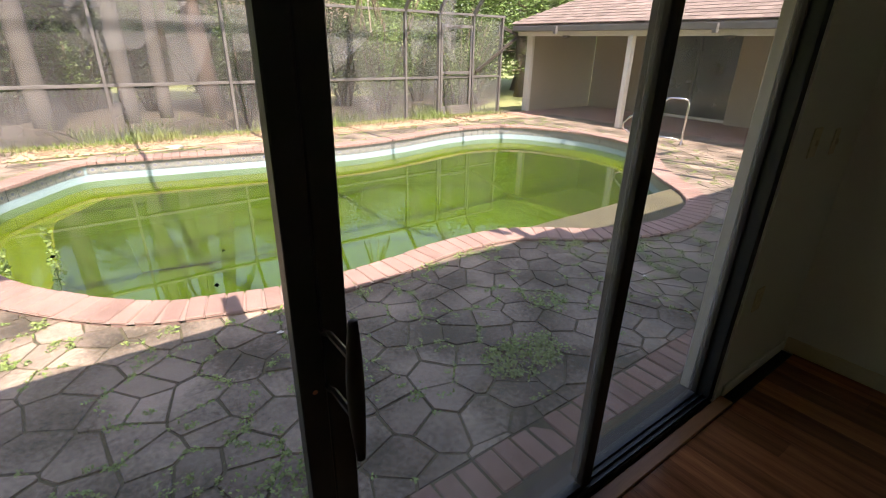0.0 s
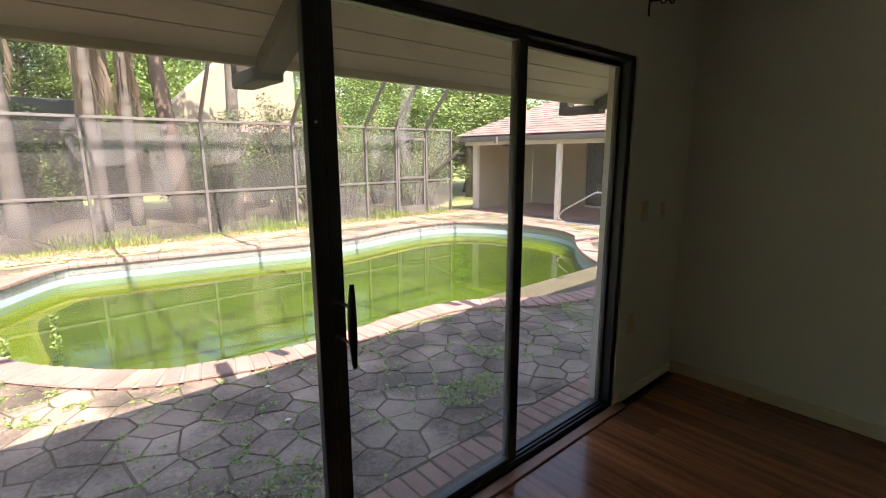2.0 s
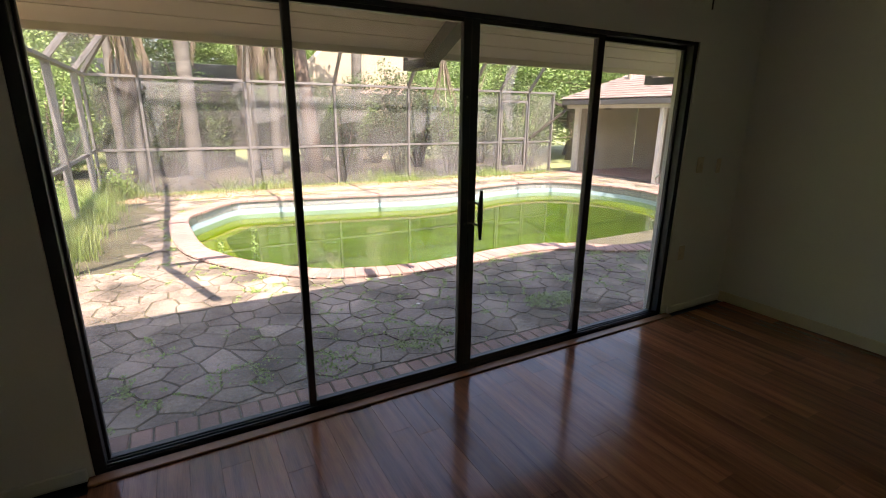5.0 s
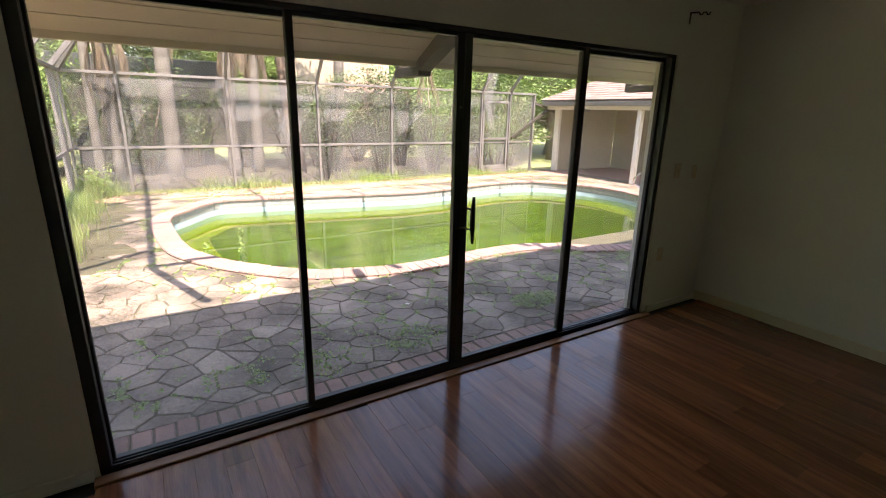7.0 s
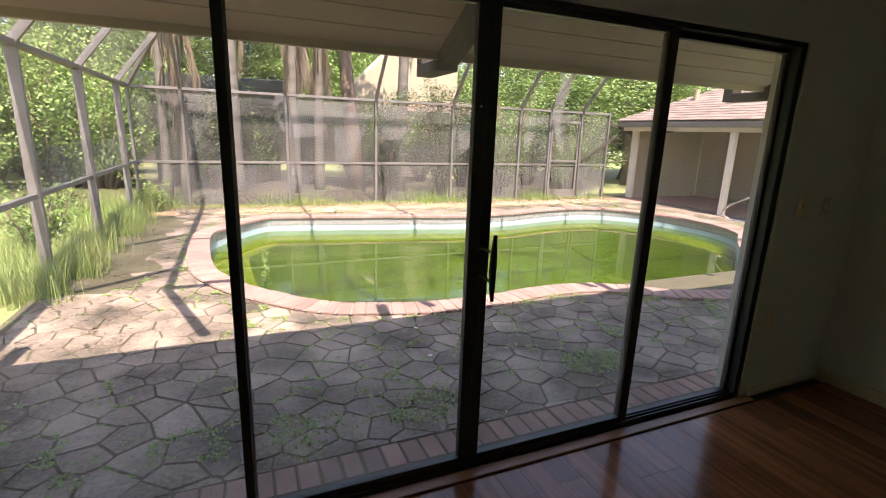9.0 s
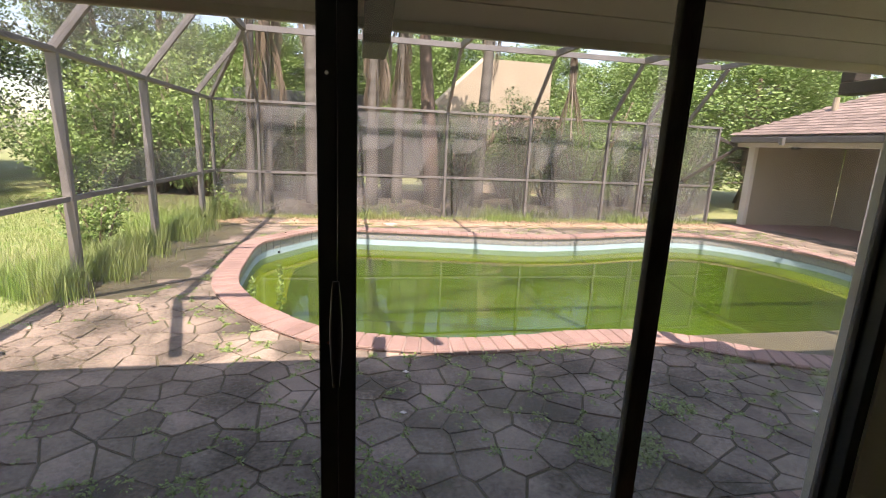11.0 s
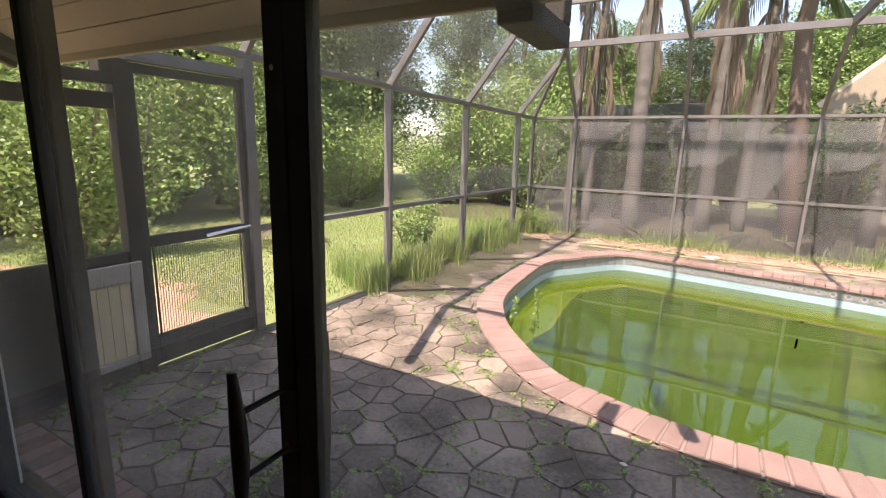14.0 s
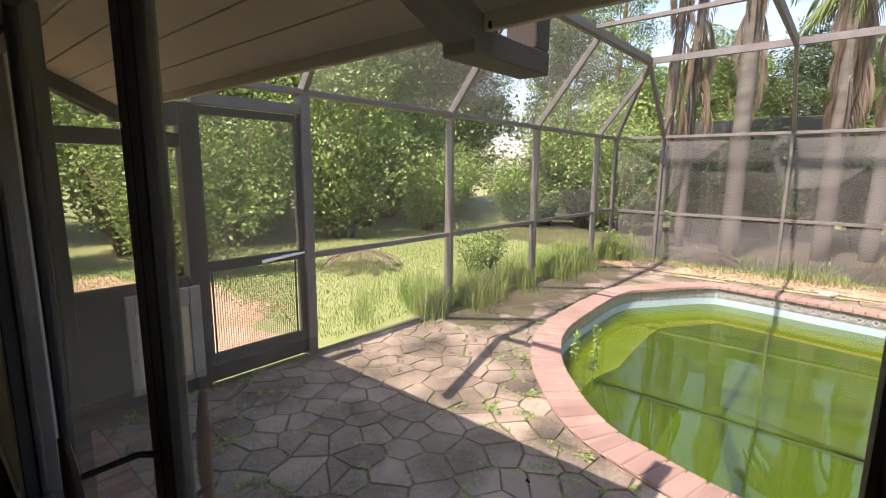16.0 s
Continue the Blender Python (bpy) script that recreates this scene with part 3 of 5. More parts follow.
for a, b in zip(dense, dense[1:] + dense[:1]):
    lens.append(lens[-1] + (b - a).length)


def along(s):
    """A point of the pool's rim at length s, and the outward way there."""
    s %= lens[-1]
    i = int(np.searchsorted(lens, s, "right")) - 1
    i = min(i, len(dense) - 1)
    a, b = dense[i], dense[(i + 1) % len(dense)]
    d = b - a
    p = a + d * ((s - lens[i]) / max(d.length, 1e-9))
    d.normalize()
    return p, Vector((d.y, -d.x))


PER = lens[-1]
WATER_Z = -0.365


def ring(name, off0, z0, off1, z1, m, n=220, parent=None):
    v, f = [], []
    for k in range(n):
        p, o = along(PER * k / n)
        v += [(*(p + o * off0), z0), (*(p + o * off1), z1)]
    for k in range(n):
        a, b = 2 * k, 2 * ((k + 1) % n)
        f.append((a, a + 1, b + 1, b))
    ob = mesh_object(name, v, f, m, parent)
    for q in ob.data.polygons:
        q.use_smooth = True
    return ob


# ---- ground, open where the pool lies ----
gn = 120
gv = [(*(along(PER * k / gn)[0] + along(PER * k / gn)[1] * 0.12), -0.24) for k in range(gn)]
for k in range(gn):
    d = (along(PER * k / gn)[0] - Vector((3.5, 5.5))).normalized()
    gv.append((3.5 + d.x * 500, 5.5 + d.y * 500, -0.24))
tagged(mesh_object("ground", gv, [(k, (k + 1) % gn, gn + (k + 1) % gn, gn + k) for k in range(gn)], M_LAWN), "rough green lawn with bare patches", "ground", kind="structure")
dirt = [(-2.7 - 2.6 * (1 + math.cos(k * math.tau / 40)) * (1 + 0.16 * math.sin(5 * k)), 1.2 + 2.3 * math.sin(k * math.tau / 40) * (1 + 0.12 * math.sin(3 * k + 1)), -0.235) for k in range(40)]
tagged(mesh_object("dirt_patch", dirt, [tuple(range(40))], M_SOIL), "bare reddish dirt beside the pool cage", "ground", kind="structure")

rear = [(1.5 + 9.5 * math.cos(k * math.tau / 48) * (1 + 0.06 * math.sin(7 * k)), 13.6 + 3.9 * math.sin(k * math.tau / 48) * (1 + 0.05 * math.sin(5 * k)), -0.232) for k in range(48)]
tagged(mesh_object("rear_bed", rear, [tuple(range(48))], M_BEDSOIL), "dark leafy soil under the rear hedge", "ground", kind="structure")

pool = thing("pool", "freeform swimming pool of stagnant green water with brick rim", "swimming pool", (0, 0, 0), kind="structure")
ring("upper_wall", 0.03, DECK - 0.035, 0.03, -0.285, M_PLASTER, parent=pool)
ring("plaster_band", 0.012, -0.27, 0.0, -0.55, M_PLASTER, parent=pool)["label"] = "pale blue plaster band above the water"


def bench(p):
    """The underwater bench's width: broad along the far and left sides, a sliver on the near side."""
    return 0.06 + 0.46 * min(1.0, max(0.0, (p.y - 3.9) / 1.2))


def basin(name, rows, m):
    """A band of the basin between two lines, each given by its inset past the bench and its height."""
    v, f = [], []
    n = 220
    for k in range(n):
        p, o = along(PER * k / n)
        for wide, inset, z in rows:
            q = p - o * (bench(p) * wide + inset)
            v.append((q.x, q.y, z))
    for k in range(n):
        a, b = 2 * k, 2 * ((k + 1) % n)
        f.append((a, a + 1, b + 1, b))
    ob = mesh_object(name, v, f, m, pool)
    for q in ob.data.polygons:
        q.use_smooth = True
    return ob


basin("bench", ((0, 0.0, -0.46), (1, 0.0, -0.485)), M_BENCH)["label"] = "yellow-green underwater bench"
basin("bench_nosing", ((1, -0.035, -0.479), (1, 0.006, -0.481)), M_NOSING)["label"] = "pale edge of the underwater bench"
basin("basin_wall", ((1, 0.0, -0.485), (1, 0.35, -1.5)), M_ALGAE)
n = 220
fl = []
for k in range(n):
    p, o = along(PER * k / n)
    fl.append((*(p - o * (bench(p) + 0.35)), -1.5))
mesh_object("basin_floor", fl, [tuple(range(n))], M_ALGAE, pool)
wp = [(*(along(PER * k / n)[0] + along(PER * k / n)[1] * 0.008), WATER_Z) for k in range(n)]
water = mesh_object("water", wp, [tuple(range(n))], M_WATER)
tagged(water, "murky yellow-green stagnant pool water", "water", kind="structure")


def brick_mesh(name, lx, ly, h, m, taper=0.0, bevel=0.006):
    bm = box(-lx / 2, lx / 2, -ly / 2, ly / 2, -h, 0, bevel)
    for v in bm.verts:
        if taper:
            v.co.x *= 1 + taper * v.co.y
    me = bpy.data.meshes.new(name)
    bm.to_mesh(me)
    bm.free()
    me.materials.append(m)
    return me


# rim bricks
NBK = int(PER / 0.115)
rim_meshes = [brick_mesh("coping_brick", PER / NBK - 0.004 - 0.0015 * i, 0.275, 0.05, M_COPING, 0.0, 0.008) for i in range(3)]
for k in range(NBK):
    p, o = along(PER * (k + 0.5) / NBK)
    ob = new("coping_brick", rim_meshes[k % 3])
    c = p + o * 0.118
    ob.matrix_world = pose(c.x, c.y, DECK + 0.035 + rng.uniform(-0.003, 0.003), rng.uniform(-0.8, 0.8), rng.uniform(-0.8, 0.8), math.degrees(math.atan2(o.y, o.x)) - 90)
    ob.parent = pool
ring("coping_mortar", 0.012, DECK + 0.029, 0.262, DECK + 0.022, M_MORTAR, parent=pool)
# waterline tiles
NT = int(PER / 0.152)
bm = box(-0.0745, 0.0745, -0.006, 0.006, -0.0745, 0.0745, 0.0015)
tile_me = bpy.data.meshes.new("tile")
bm.to_mesh(tile_me)
bm.free()
tile_me.materials.append(M_TILE)
for k in range(NT):
    p, o = along(PER * (k + 0.5) / NT)
    ob = new("waterline_tile", tile_me)
    c = p + o * 0.022
    ob.matrix_world = pose(c.x, c.y, -0.205, 0, 0, math.degrees(math.atan2(o.y, o.x)) - 90)
    ob.parent = pool

# ---- patio stones ----
PX0, PX1, PY0, PY1 = -2.45, 12.4, 1.1, 9.9
bed = structure("patio", box(PX0 - 0.1, PX1, WALL_OUT + 0.001, 3.0, -0.23, DECK - 0.009), M_JOINT, "flagstone patio with weedy joints round the pool", "patio")
RIM = [along(PER * k / 160) for k in range(160)]


def inside_pool(x, y, grow):
    best = min(RIM, key=lambda q: (q[0].x - x) ** 2 + (q[0].y - y) ** 2)
    return (Vector((x, y)) - best[0]).dot(best[1]) < grow


def clip(poly, p, n):
    """Keeps the part of poly on the far side of the line through p with normal n (n points to what is kept)."""
    out = []
    for a, b in zip(poly, poly[1:] + poly[:1]):
        da, db = (a - p).dot(n), (b - p).dot(n)
        if da >= 0:
            out.append(a)
        if da * db < 0:
            out.append(a + (b - a) * (da / (da - db)))
    return out


# the bed round the pool, as a ring of quads out to the patio's edges
bv, bf = [], []
nb = 200
for k in range(nb):
    p, o = along(PER * k / nb)
    bv.append((*(p + o * 0.1), DECK - 0.009))
for k in range(nb):
    p, o = along(PER * k / nb)
    c = Vector((3.8, 5.5))
    d = (p - c).normalized()
    ts = [((PX1 if d.x > 0 else PX0 - 0.1) - c.x) / d.x if abs(d.x) > 1e-6 else 1e9, ((PY1 + 0.1 if d.y > 0 else WALL_OUT) - c.y) / d.y if abs(d.y) > 1e-6 else 1e9]
    bv.append((*(c + d * min(ts)), DECK - 0.0055))
bf = [(k, (k + 1) % nb, nb + (k + 1) % nb, nb + k) for k in range(nb)]
mesh_object("bed", bv, bf, M_JOINT, bed)

STEP = 0.228
seeds = []
j = 0
yy = PY0 - STEP
while yy < 8.9 + STEP:
    i = 0
    xx = PX0 - STEP + (STEP / 2 if j % 2 else 0)
    while xx < 9.2 + STEP:
        seeds.append(Vector((xx + rng.uniform(-0.085, 0.085), yy + rng.uniform(-0.085, 0.085))))
        xx += STEP
    yy += STEP * 0.87
    j += 1
cells = {}
for q in seeds:
    cells.setdefault((int(q.x // 0.75), int(q.y // 0.75)), []).append(q)


def around(s):
    """The seeds near s."""
    i, j = int(s.x // 0.75), int(s.y // 0.75)
    return [q for a in (i - 1, i, i + 1) for b in (j - 1, j, j + 1) for q in cells.get((a, b), ())]


far_v, far_f = [], []
near_count = 0
order = sorted(seeds, key=lambda q: (q.x - 1.0) ** 2 + (q.y - 1.5) ** 2)
for s in order:
    if inside_pool(s.x, s.y, 0.12):
        continue
    if (s.x < -1.7 and s.y > 4.3) or (s.y > 8.62 and s.x > -1.2):
        continue
    poly = [s + Vector(d) for d in ((-0.6, -0.6), (0.6, -0.6), (0.6, 0.6), (-0.6, 0.6))]
    for q in around(s):
        d = q - s
        if 0 < d.length < 0.75:
            poly = clip(poly, s + d / 2 - d.normalized() * 0.0045, -d)
    for (p, n2) in ((Vector((PX0, 0)), Vector((1, 0))), (Vector((0, PY0)), Vector((0, 1)))):
        poly = clip(poly, p, n2)
    near = sorted(RIM, key=lambda q: (q[0] - s).length)[:1]
    for p, o in near:
        poly = clip(poly, p + o * 0.245, o)
    if len(poly) < 3:
        continue
    c = sum(poly, Vector((0, 0))) / len(poly)
    poly = [c + (p - c) * rng.uniform(0.955, 1.0) for p in poly]
    lo = [c + (p - c) * 0.982 for p in poly]
    z = DECK + rng.uniform(-0.003, 0.004)
    tx, ty = rng.uniform(-0.009, 0.009), rng.uniform(-0.009, 0.009)
    n3 = len(poly)
    near_count += 1
    v = [(p.x - c.x, p.y - c.y, -0.04) for p in poly] + [(p.x - c.x, p.y - c.y, -0.005 + tx * (p.x - c.x) + ty * (p.y - c.y)) for p in poly] + [(p.x - c.x, p.y - c.y, tx * (p.x - c.x) + ty * (p.y - c.y)) for p in lo]
    f = [tuple(range(2 * n3, 3 * n3))] + [(r * n3 + k, r * n3 + (k + 1) % n3, (r + 1) * n3 + (k + 1) % n3, (r + 1) * n3 + k) for r in (0, 1) for k in range(n3)]
    if near_count <= 300:
        ob = mesh_object("flagstone", v, f, M_STONE, bed)
        ob.location = (c.x, c.y, z)
    else:
        base = len(far_v)
        far_v += [(a + c.x, b + c.y, h + z) for a, b, h in v]
        far_f += [tuple(base + k for k in q) for q in f]
if far_v:
    tagged(mesh_object("far_flagstones", far_v, far_f, M_STONE, bed), kind="stuff")
mesh_object("needle_bed", [(-1.5, 8.62, DECK - 0.003), (8.95, 8.75, DECK - 0.003), (8.95, 9.85, DECK - 0.003), (-2.4, 9.85, DECK - 0.003), (-2.4, 9.0, DECK - 0.003)], [(0, 1, 2, 3, 4)], M_SOIL, bed)["label"] = "orange-brown needle litter behind the pool"
# brick course along the house
bk = brick_mesh("patio_brick", 0.098, 0.2, 0.05, M_BRICK)
x = PX0 + 0.06
while x < 9.0:
    ob = new("patio_brick", bk)
    ob.parent = bed
    ob.matrix_world = pose(x, 0.995 + rng.uniform(-0.004, 0.004), DECK + rng.uniform(-0.005, 0.004), rng.uniform(-1, 1), rng.uniform(-1, 1), rng.uniform(-1, 1))
    x += 0.107

# ---- screen enclosure ----
LX, BY, TOPZ, RAILZ, RIDGEZ, INS = -2.53, 9.86, 2.185, 0.785, 3.33, 1.11
RX = 8.98
HOUSE_Y = EAVE_Y + 0.1
cage = thing("screen_enclosure", "weathered grey aluminium pool cage with torn insect screens", "screen enclosure", (LX, BY, DECK))


def cpart(name, bm, m, label="", parent=None):
    bmesh.ops.translate(bm, verts=bm.verts, vec=-Vector(cage.location))
    return part(name, bm, m, parent or cage, label)


back_x = [LX, -1.65, 0.296, 2.25, 4.165, 6.08, 7.01, 8.04, RX]
left_y = [2.77, 4.74, 6.74, 8.95]
for xx in back_x:
    cpart("post", box(xx - 0.025, xx + 0.025, BY - 0.05, BY + 0.05, -0.2, TOPZ - 0.026, 0.003), M_GREY)
for yy in left_y:
    cpart("post", box(LX - 0.05, LX + 0.05, yy - (0.045 if yy < 3 else 0.025), yy + (0.045 if yy < 3 else 0.025), -0.2, TOPZ - 0.026, 0.003), M_GREY)
cpart("top_beam", box(LX - 0.05, RX + 0.05, BY - 0.05, BY + 0.05, TOPZ - 0.025, TOPZ + 0.025, 0.003), M_GREY)
cpart("top_beam", box(LX - 0.05, LX + 0.05, HOUSE_Y, BY - 0.051, TOPZ - 0.025, TOPZ + 0.025, 0.003), M_GREY)
for a, b in zip(back_x, back_x[1:]):
    cpart("chair_rail", box(a + 0.026, b - 0.026, BY - 0.025, BY + 0.025, RAILZ - 0.025, RAILZ + 0.025, 0.002), M_GREY)
    cpart("sole_rail", box(a + 0.026, b - 0.026, BY - 0.025, BY + 0.025, -0.2, -0.13, 0.002), M_GREY)
    cpart("upper_screen", sheet([(a, BY, RAILZ), (b, BY, RAILZ), (b, BY, TOPZ), (a, BY, TOPZ)]), M_SCREEN, "dusty insect screen")
    cpart("lower_screen", sheet([(a, BY, -0.15), (b, BY, -0.15), (b, BY, RAILZ), (a, BY, RAILZ)]), M_SCREENLOW, "dense pale lower screen")
ly = left_y + [BY - 0.05]
for a, b in zip(ly, ly[1:]):
    cpart("chair_rail", box(LX - 0.025, LX + 0.025, a + 0.026, b - 0.026, RAILZ - 0.025, RAILZ + 0.025, 0.002), M_GREY)
    cpart("upper_screen", sheet([(LX, a, RAILZ), (LX, b, RAILZ), (LX, b, TOPZ), (LX, a, TOPZ)]), M_SCREENSIDE, "insect screen")
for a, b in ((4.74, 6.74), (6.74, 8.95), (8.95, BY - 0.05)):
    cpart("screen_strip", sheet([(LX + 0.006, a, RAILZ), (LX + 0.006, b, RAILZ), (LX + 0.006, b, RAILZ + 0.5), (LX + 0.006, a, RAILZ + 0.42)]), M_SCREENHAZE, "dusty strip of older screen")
# mansard and flat roof frame
rx0, rx1, ry0, ry1 = LX + 0.9, 7.85, 2.0, BY - INS
for xx in back_x[1:-1]:
    cpart("mansard_rafter", beam((xx, BY, TOPZ), (xx, ry1, RIDGEZ), 0.05, 0.09), M_GREY)
    if xx != back_x[-2]:
        cpart("roof_beam", beam((xx, ry1, RIDGEZ), (xx, ry0, RIDGEZ), 0.05, 0.12), M_GREY)
        cpart("front_rafter", beam((xx, ry0, RIDGEZ), (xx + 0.5, HOUSE_Y, EAVE_Z + 0.16), 0.05, 0.1), M_GREY)
for yy in left_y:
    cpart("mansard_rafter", beam((LX, yy, TOPZ), (rx0, max(yy, ry0), RIDGEZ), 0.05, 0.08), M_GREY)
cpart("hip_rafter", beam((LX, BY, TOPZ), (rx0, ry1, RIDGEZ), 0.05, 0.08), M_GREY)
cpart("ridge_beam", beam((rx0, ry1, RIDGEZ), (rx1, ry1, RIDGEZ), 0.05, 0.1), M_GREY)
cpart("ridge_beam", beam((rx0, ry1, RIDGEZ), (rx0, ry0, RIDGEZ), 0.08, 0.1), M_GREY)
cpart("ridge_beam", beam((rx1, ry1, RIDGEZ), (rx1, ry0, RIDGEZ), 0.05, 0.1), M_GREY)
cpart("ridge_beam", beam((rx0, ry0, RIDGEZ), (rx1, ry0, RIDGEZ), 0.05, 0.1), M_GREY)
for yy in (4.2, 6.5):
    cpart("purlin", beam((rx0, yy, RIDGEZ + 0.03), (rx1, yy, RIDGEZ + 0.03), 0.05, 0.05), M_GREY)
cpart("mansard_screen", sheet([(LX, 2.77, TOPZ), (LX, BY, TOPZ), (rx0, ry1, RIDGEZ), (rx0, ry0, RIDGEZ)]), M_SCREENROOF, "dusty sloping insect screen")

# torn screen hanging loose, some from the ridge, and pale sheets painting sunlit patches
def rag(name, p0, wide, drop, seed, m):
    r2 = random.Random(seed)
    cols, rows = 6, 9
    v, f = [], []
    for j in range(rows):
        for i in range(cols):
            u, w = i / (cols - 1) - 0.5, j / (rows - 1)
            v.append((p0[0] + u * wide * (1 - 0.55 * w) + 0.06 * math.sin(4 * w + seed), p0[1] + 0.08 * math.sin(7 * u + 5 * w + seed) + r2.uniform(-0.02, 0.02), p0[2] - drop * w * (1 + 0.2 * u)))
    for j in range(rows - 1):
        for i in range(cols - 1):
            f.append((j * cols + i, j * cols + i + 1, (j + 1) * cols + i + 1, (j + 1) * cols + i))
    ob = mesh_object(name, [tuple(Vector(p) - Vector(cage.location)) for p in v], f, m, cage)
    for q in ob.data.polygons:
        q.use_smooth = True
    ob["label"] = "torn pale screen hanging loose"


rag("torn_screen", (6.55, 8.8, 3.3), 0.45, 1.75, 1, M_SCREENLOW)
rag("torn_screen", (7.3, 9.75, 2.1), 0.6, 0.9, 2, M_SCREENLOW)
rag("torn_screen", (0.2, 9.74, 2.15), 0.28, 0.75, 3, M_SCREENLOW)
# Pale sheets added before the back screens paint sunlight on the mesh.
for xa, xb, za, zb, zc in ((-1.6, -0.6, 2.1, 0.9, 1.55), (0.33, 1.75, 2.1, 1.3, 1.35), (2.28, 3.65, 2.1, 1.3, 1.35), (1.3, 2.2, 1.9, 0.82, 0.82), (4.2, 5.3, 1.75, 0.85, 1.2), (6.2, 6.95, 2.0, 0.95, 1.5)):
    cpart("screen_flap", sheet([(xa, 9.83, za), (xb, 9.83, za), (xa + (xb - xa) * 0.4, 9.815, zc), (xa + 0.02, 9.815, zb)]), M_SCREENHAZE, "pale sheet added as a sunlit patch of screen")

# door leaf in the back screens, and braces beside the house wing
for xx in (7.06, 7.94):
    cpart("door_stile", box(xx - 0.03, xx + 0.03, BY - 0.08, BY - 0.051, -0.1, 1.95, 0.003), M_GREY)
for za, zb in ((-0.1, 0.12), (0.86, 0.92), (1.89, 1.95)):
    cpart("door_rail", box(7.091, 7.909, BY - 0.078, BY - 0.053, za, zb, 0.003), M_GREY)
cpart("brace", beam((8.15, BY - 0.03, 0.9), (9.55, BY - 0.03, 1.75), 0.05, 0.07), M_DARKWOOD)
cpart("brace", beam((RX, BY, 1.95), (9.75, BY - 0.1, 1.7), 0.05, 0.08), M_DARKWOOD)

# side posts, screen door and pet door
for yy in (0.96, 1.8):
    cpart("post", box(LX - 0.05, LX + 0.05, yy - 0.05, yy + 0.05, -0.2, 2.0, 0.003), M_DARKWOOD)
cpart("header", box(LX - 0.04, LX + 0.04, 1.011, 1.749, 1.69, 1.79, 0.003), M_DARKWOOD)
cpart("header", box(LX - 0.04, LX + 0.04, 1.851, 2.724, 2.0, 2.08, 0.003), M_GREY)
cpart("chair_rail", box(LX - 0.03, LX + 0.03, 1.011, 1.749, 0.705, 0.765, 0.002), M_DARKWOOD)
cpart("kick_panel", box(LX - 0.012, LX + 0.012, 1.011, 1.749, -0.2, 0.704, 0.002), M_DARKWOOD, "dark solid lower panel")
sd = thing("screen_door", "dark aluminium screen door with wire pet guard, shut", "screen door", (LX, 1.86, DECK))


def spart(name, bm, m, label="", parent=None):
    bmesh.ops.translate(bm, verts=bm.verts, vec=-Vector(sd.location))
    return part(name, bm, m, parent or sd, label)


for a, b in ((1.855, 1.9), (2.67, 2.72)):
    spart("stile", box(LX - 0.02, LX + 0.02, a, b, -0.1, 1.99, 0.003), M_WEATHERED)
for a, b in ((-0.1, 0.12), (0.77, 0.85), (1.93, 1.99)):
    spart("rail", box(LX - 0.018, LX + 0.018, 1.901, 2.669, a, b, 0.003), M_WEATHERED)
spart("screen", sheet([(LX, 1.9, 0.85), (LX, 2.67, 0.85), (LX, 2.67, 1.93), (LX, 1.9, 1.93)]), M_SCREENROOF)
bm = bmesh.new()
for k in range(38):
    y0 = 1.92 + 0.7 * k / 37
    box_into(bm, LX + 0.019, LX + 0.022, y0 - 0.0013, y0 + 0.0013, 0.13, 0.76)
for k in range(30):
    z0 = 0.13 + 0.63 * k / 29
    box_into(bm, LX + 0.022, LX + 0.0245, 1.92, 2.62, z0 - 0.0013, z0 + 0.0013)
tagged(spart("pet_guard", bm, M_WEATHERED, "diamond wire guard grille"), kind="stuff")
spart("pet_guard_frame", box(LX + 0.016, LX + 0.03, 1.908, 1.92, 0.12, 0.77, 0.002), M_BRONZE)
spart("pet_guard_frame", box(LX + 0.016, LX + 0.03, 2.62, 2.632, 0.12, 0.77, 0.002), M_BRONZE)
spart("push_bar", tube([(LX + 0.05, 2.3, 0.8), (LX + 0.05, 2.7, 0.83)], 0.014, 8), M_CHROME, "pneumatic closer tube")
pd = thing("pet_door", "large yellowed plastic pet door with a strip flap", "pet door", (LX + 0.052, 1.56, 0.35))
for a in ((-0.24, -0.19, -0.35, 0.352), (0.16, 0.24, -0.35, 0.352)):
    part("frame_side", box(0, 0.03, a[0], a[1], a[2], a[3], 0.006), M_PETFRAME, pd)
part("frame_top", box(0, 0.03, -0.189, 0.159, 0.22, 0.352, 0.006), M_PETFRAME, pd)
part("frame_bottom", box(0, 0.03, -0.189, 0.159, -0.35, -0.3, 0.006), M_PETFRAME, pd)
part("flap_backing", box(-0.03, 0.004, -0.22, 0.2, -0.33, 0.3, 0.003), M_PETFRAME, pd)
for k in range(5):
    part("flap_strip", box(0.008, 0.014, -0.187 + k * 0.0693, -0.121 + k * 0.0693, -0.298, 0.218, 0.002), M_PET, pd)
for k in range(9):
    part("hinge_rivet", tube([(0.031, -0.17 + k * 0.041, 0.235), (0.034, -0.17 + k * 0.041, 0.235)], 0.006, 6), M_HANDLE, pd)

# ---- house wing ----
wing = thing("house_wing", "cream house wing with covered porch and brown shingle roof", "house", (11.5, 6.5, DECK))


def wpart(name, bm, m, label="", parent=None):
    bmesh.ops.translate(bm, verts=bm.verts, vec=-Vector(wing.location))
    return part(name, bm, m, parent or wing, label)


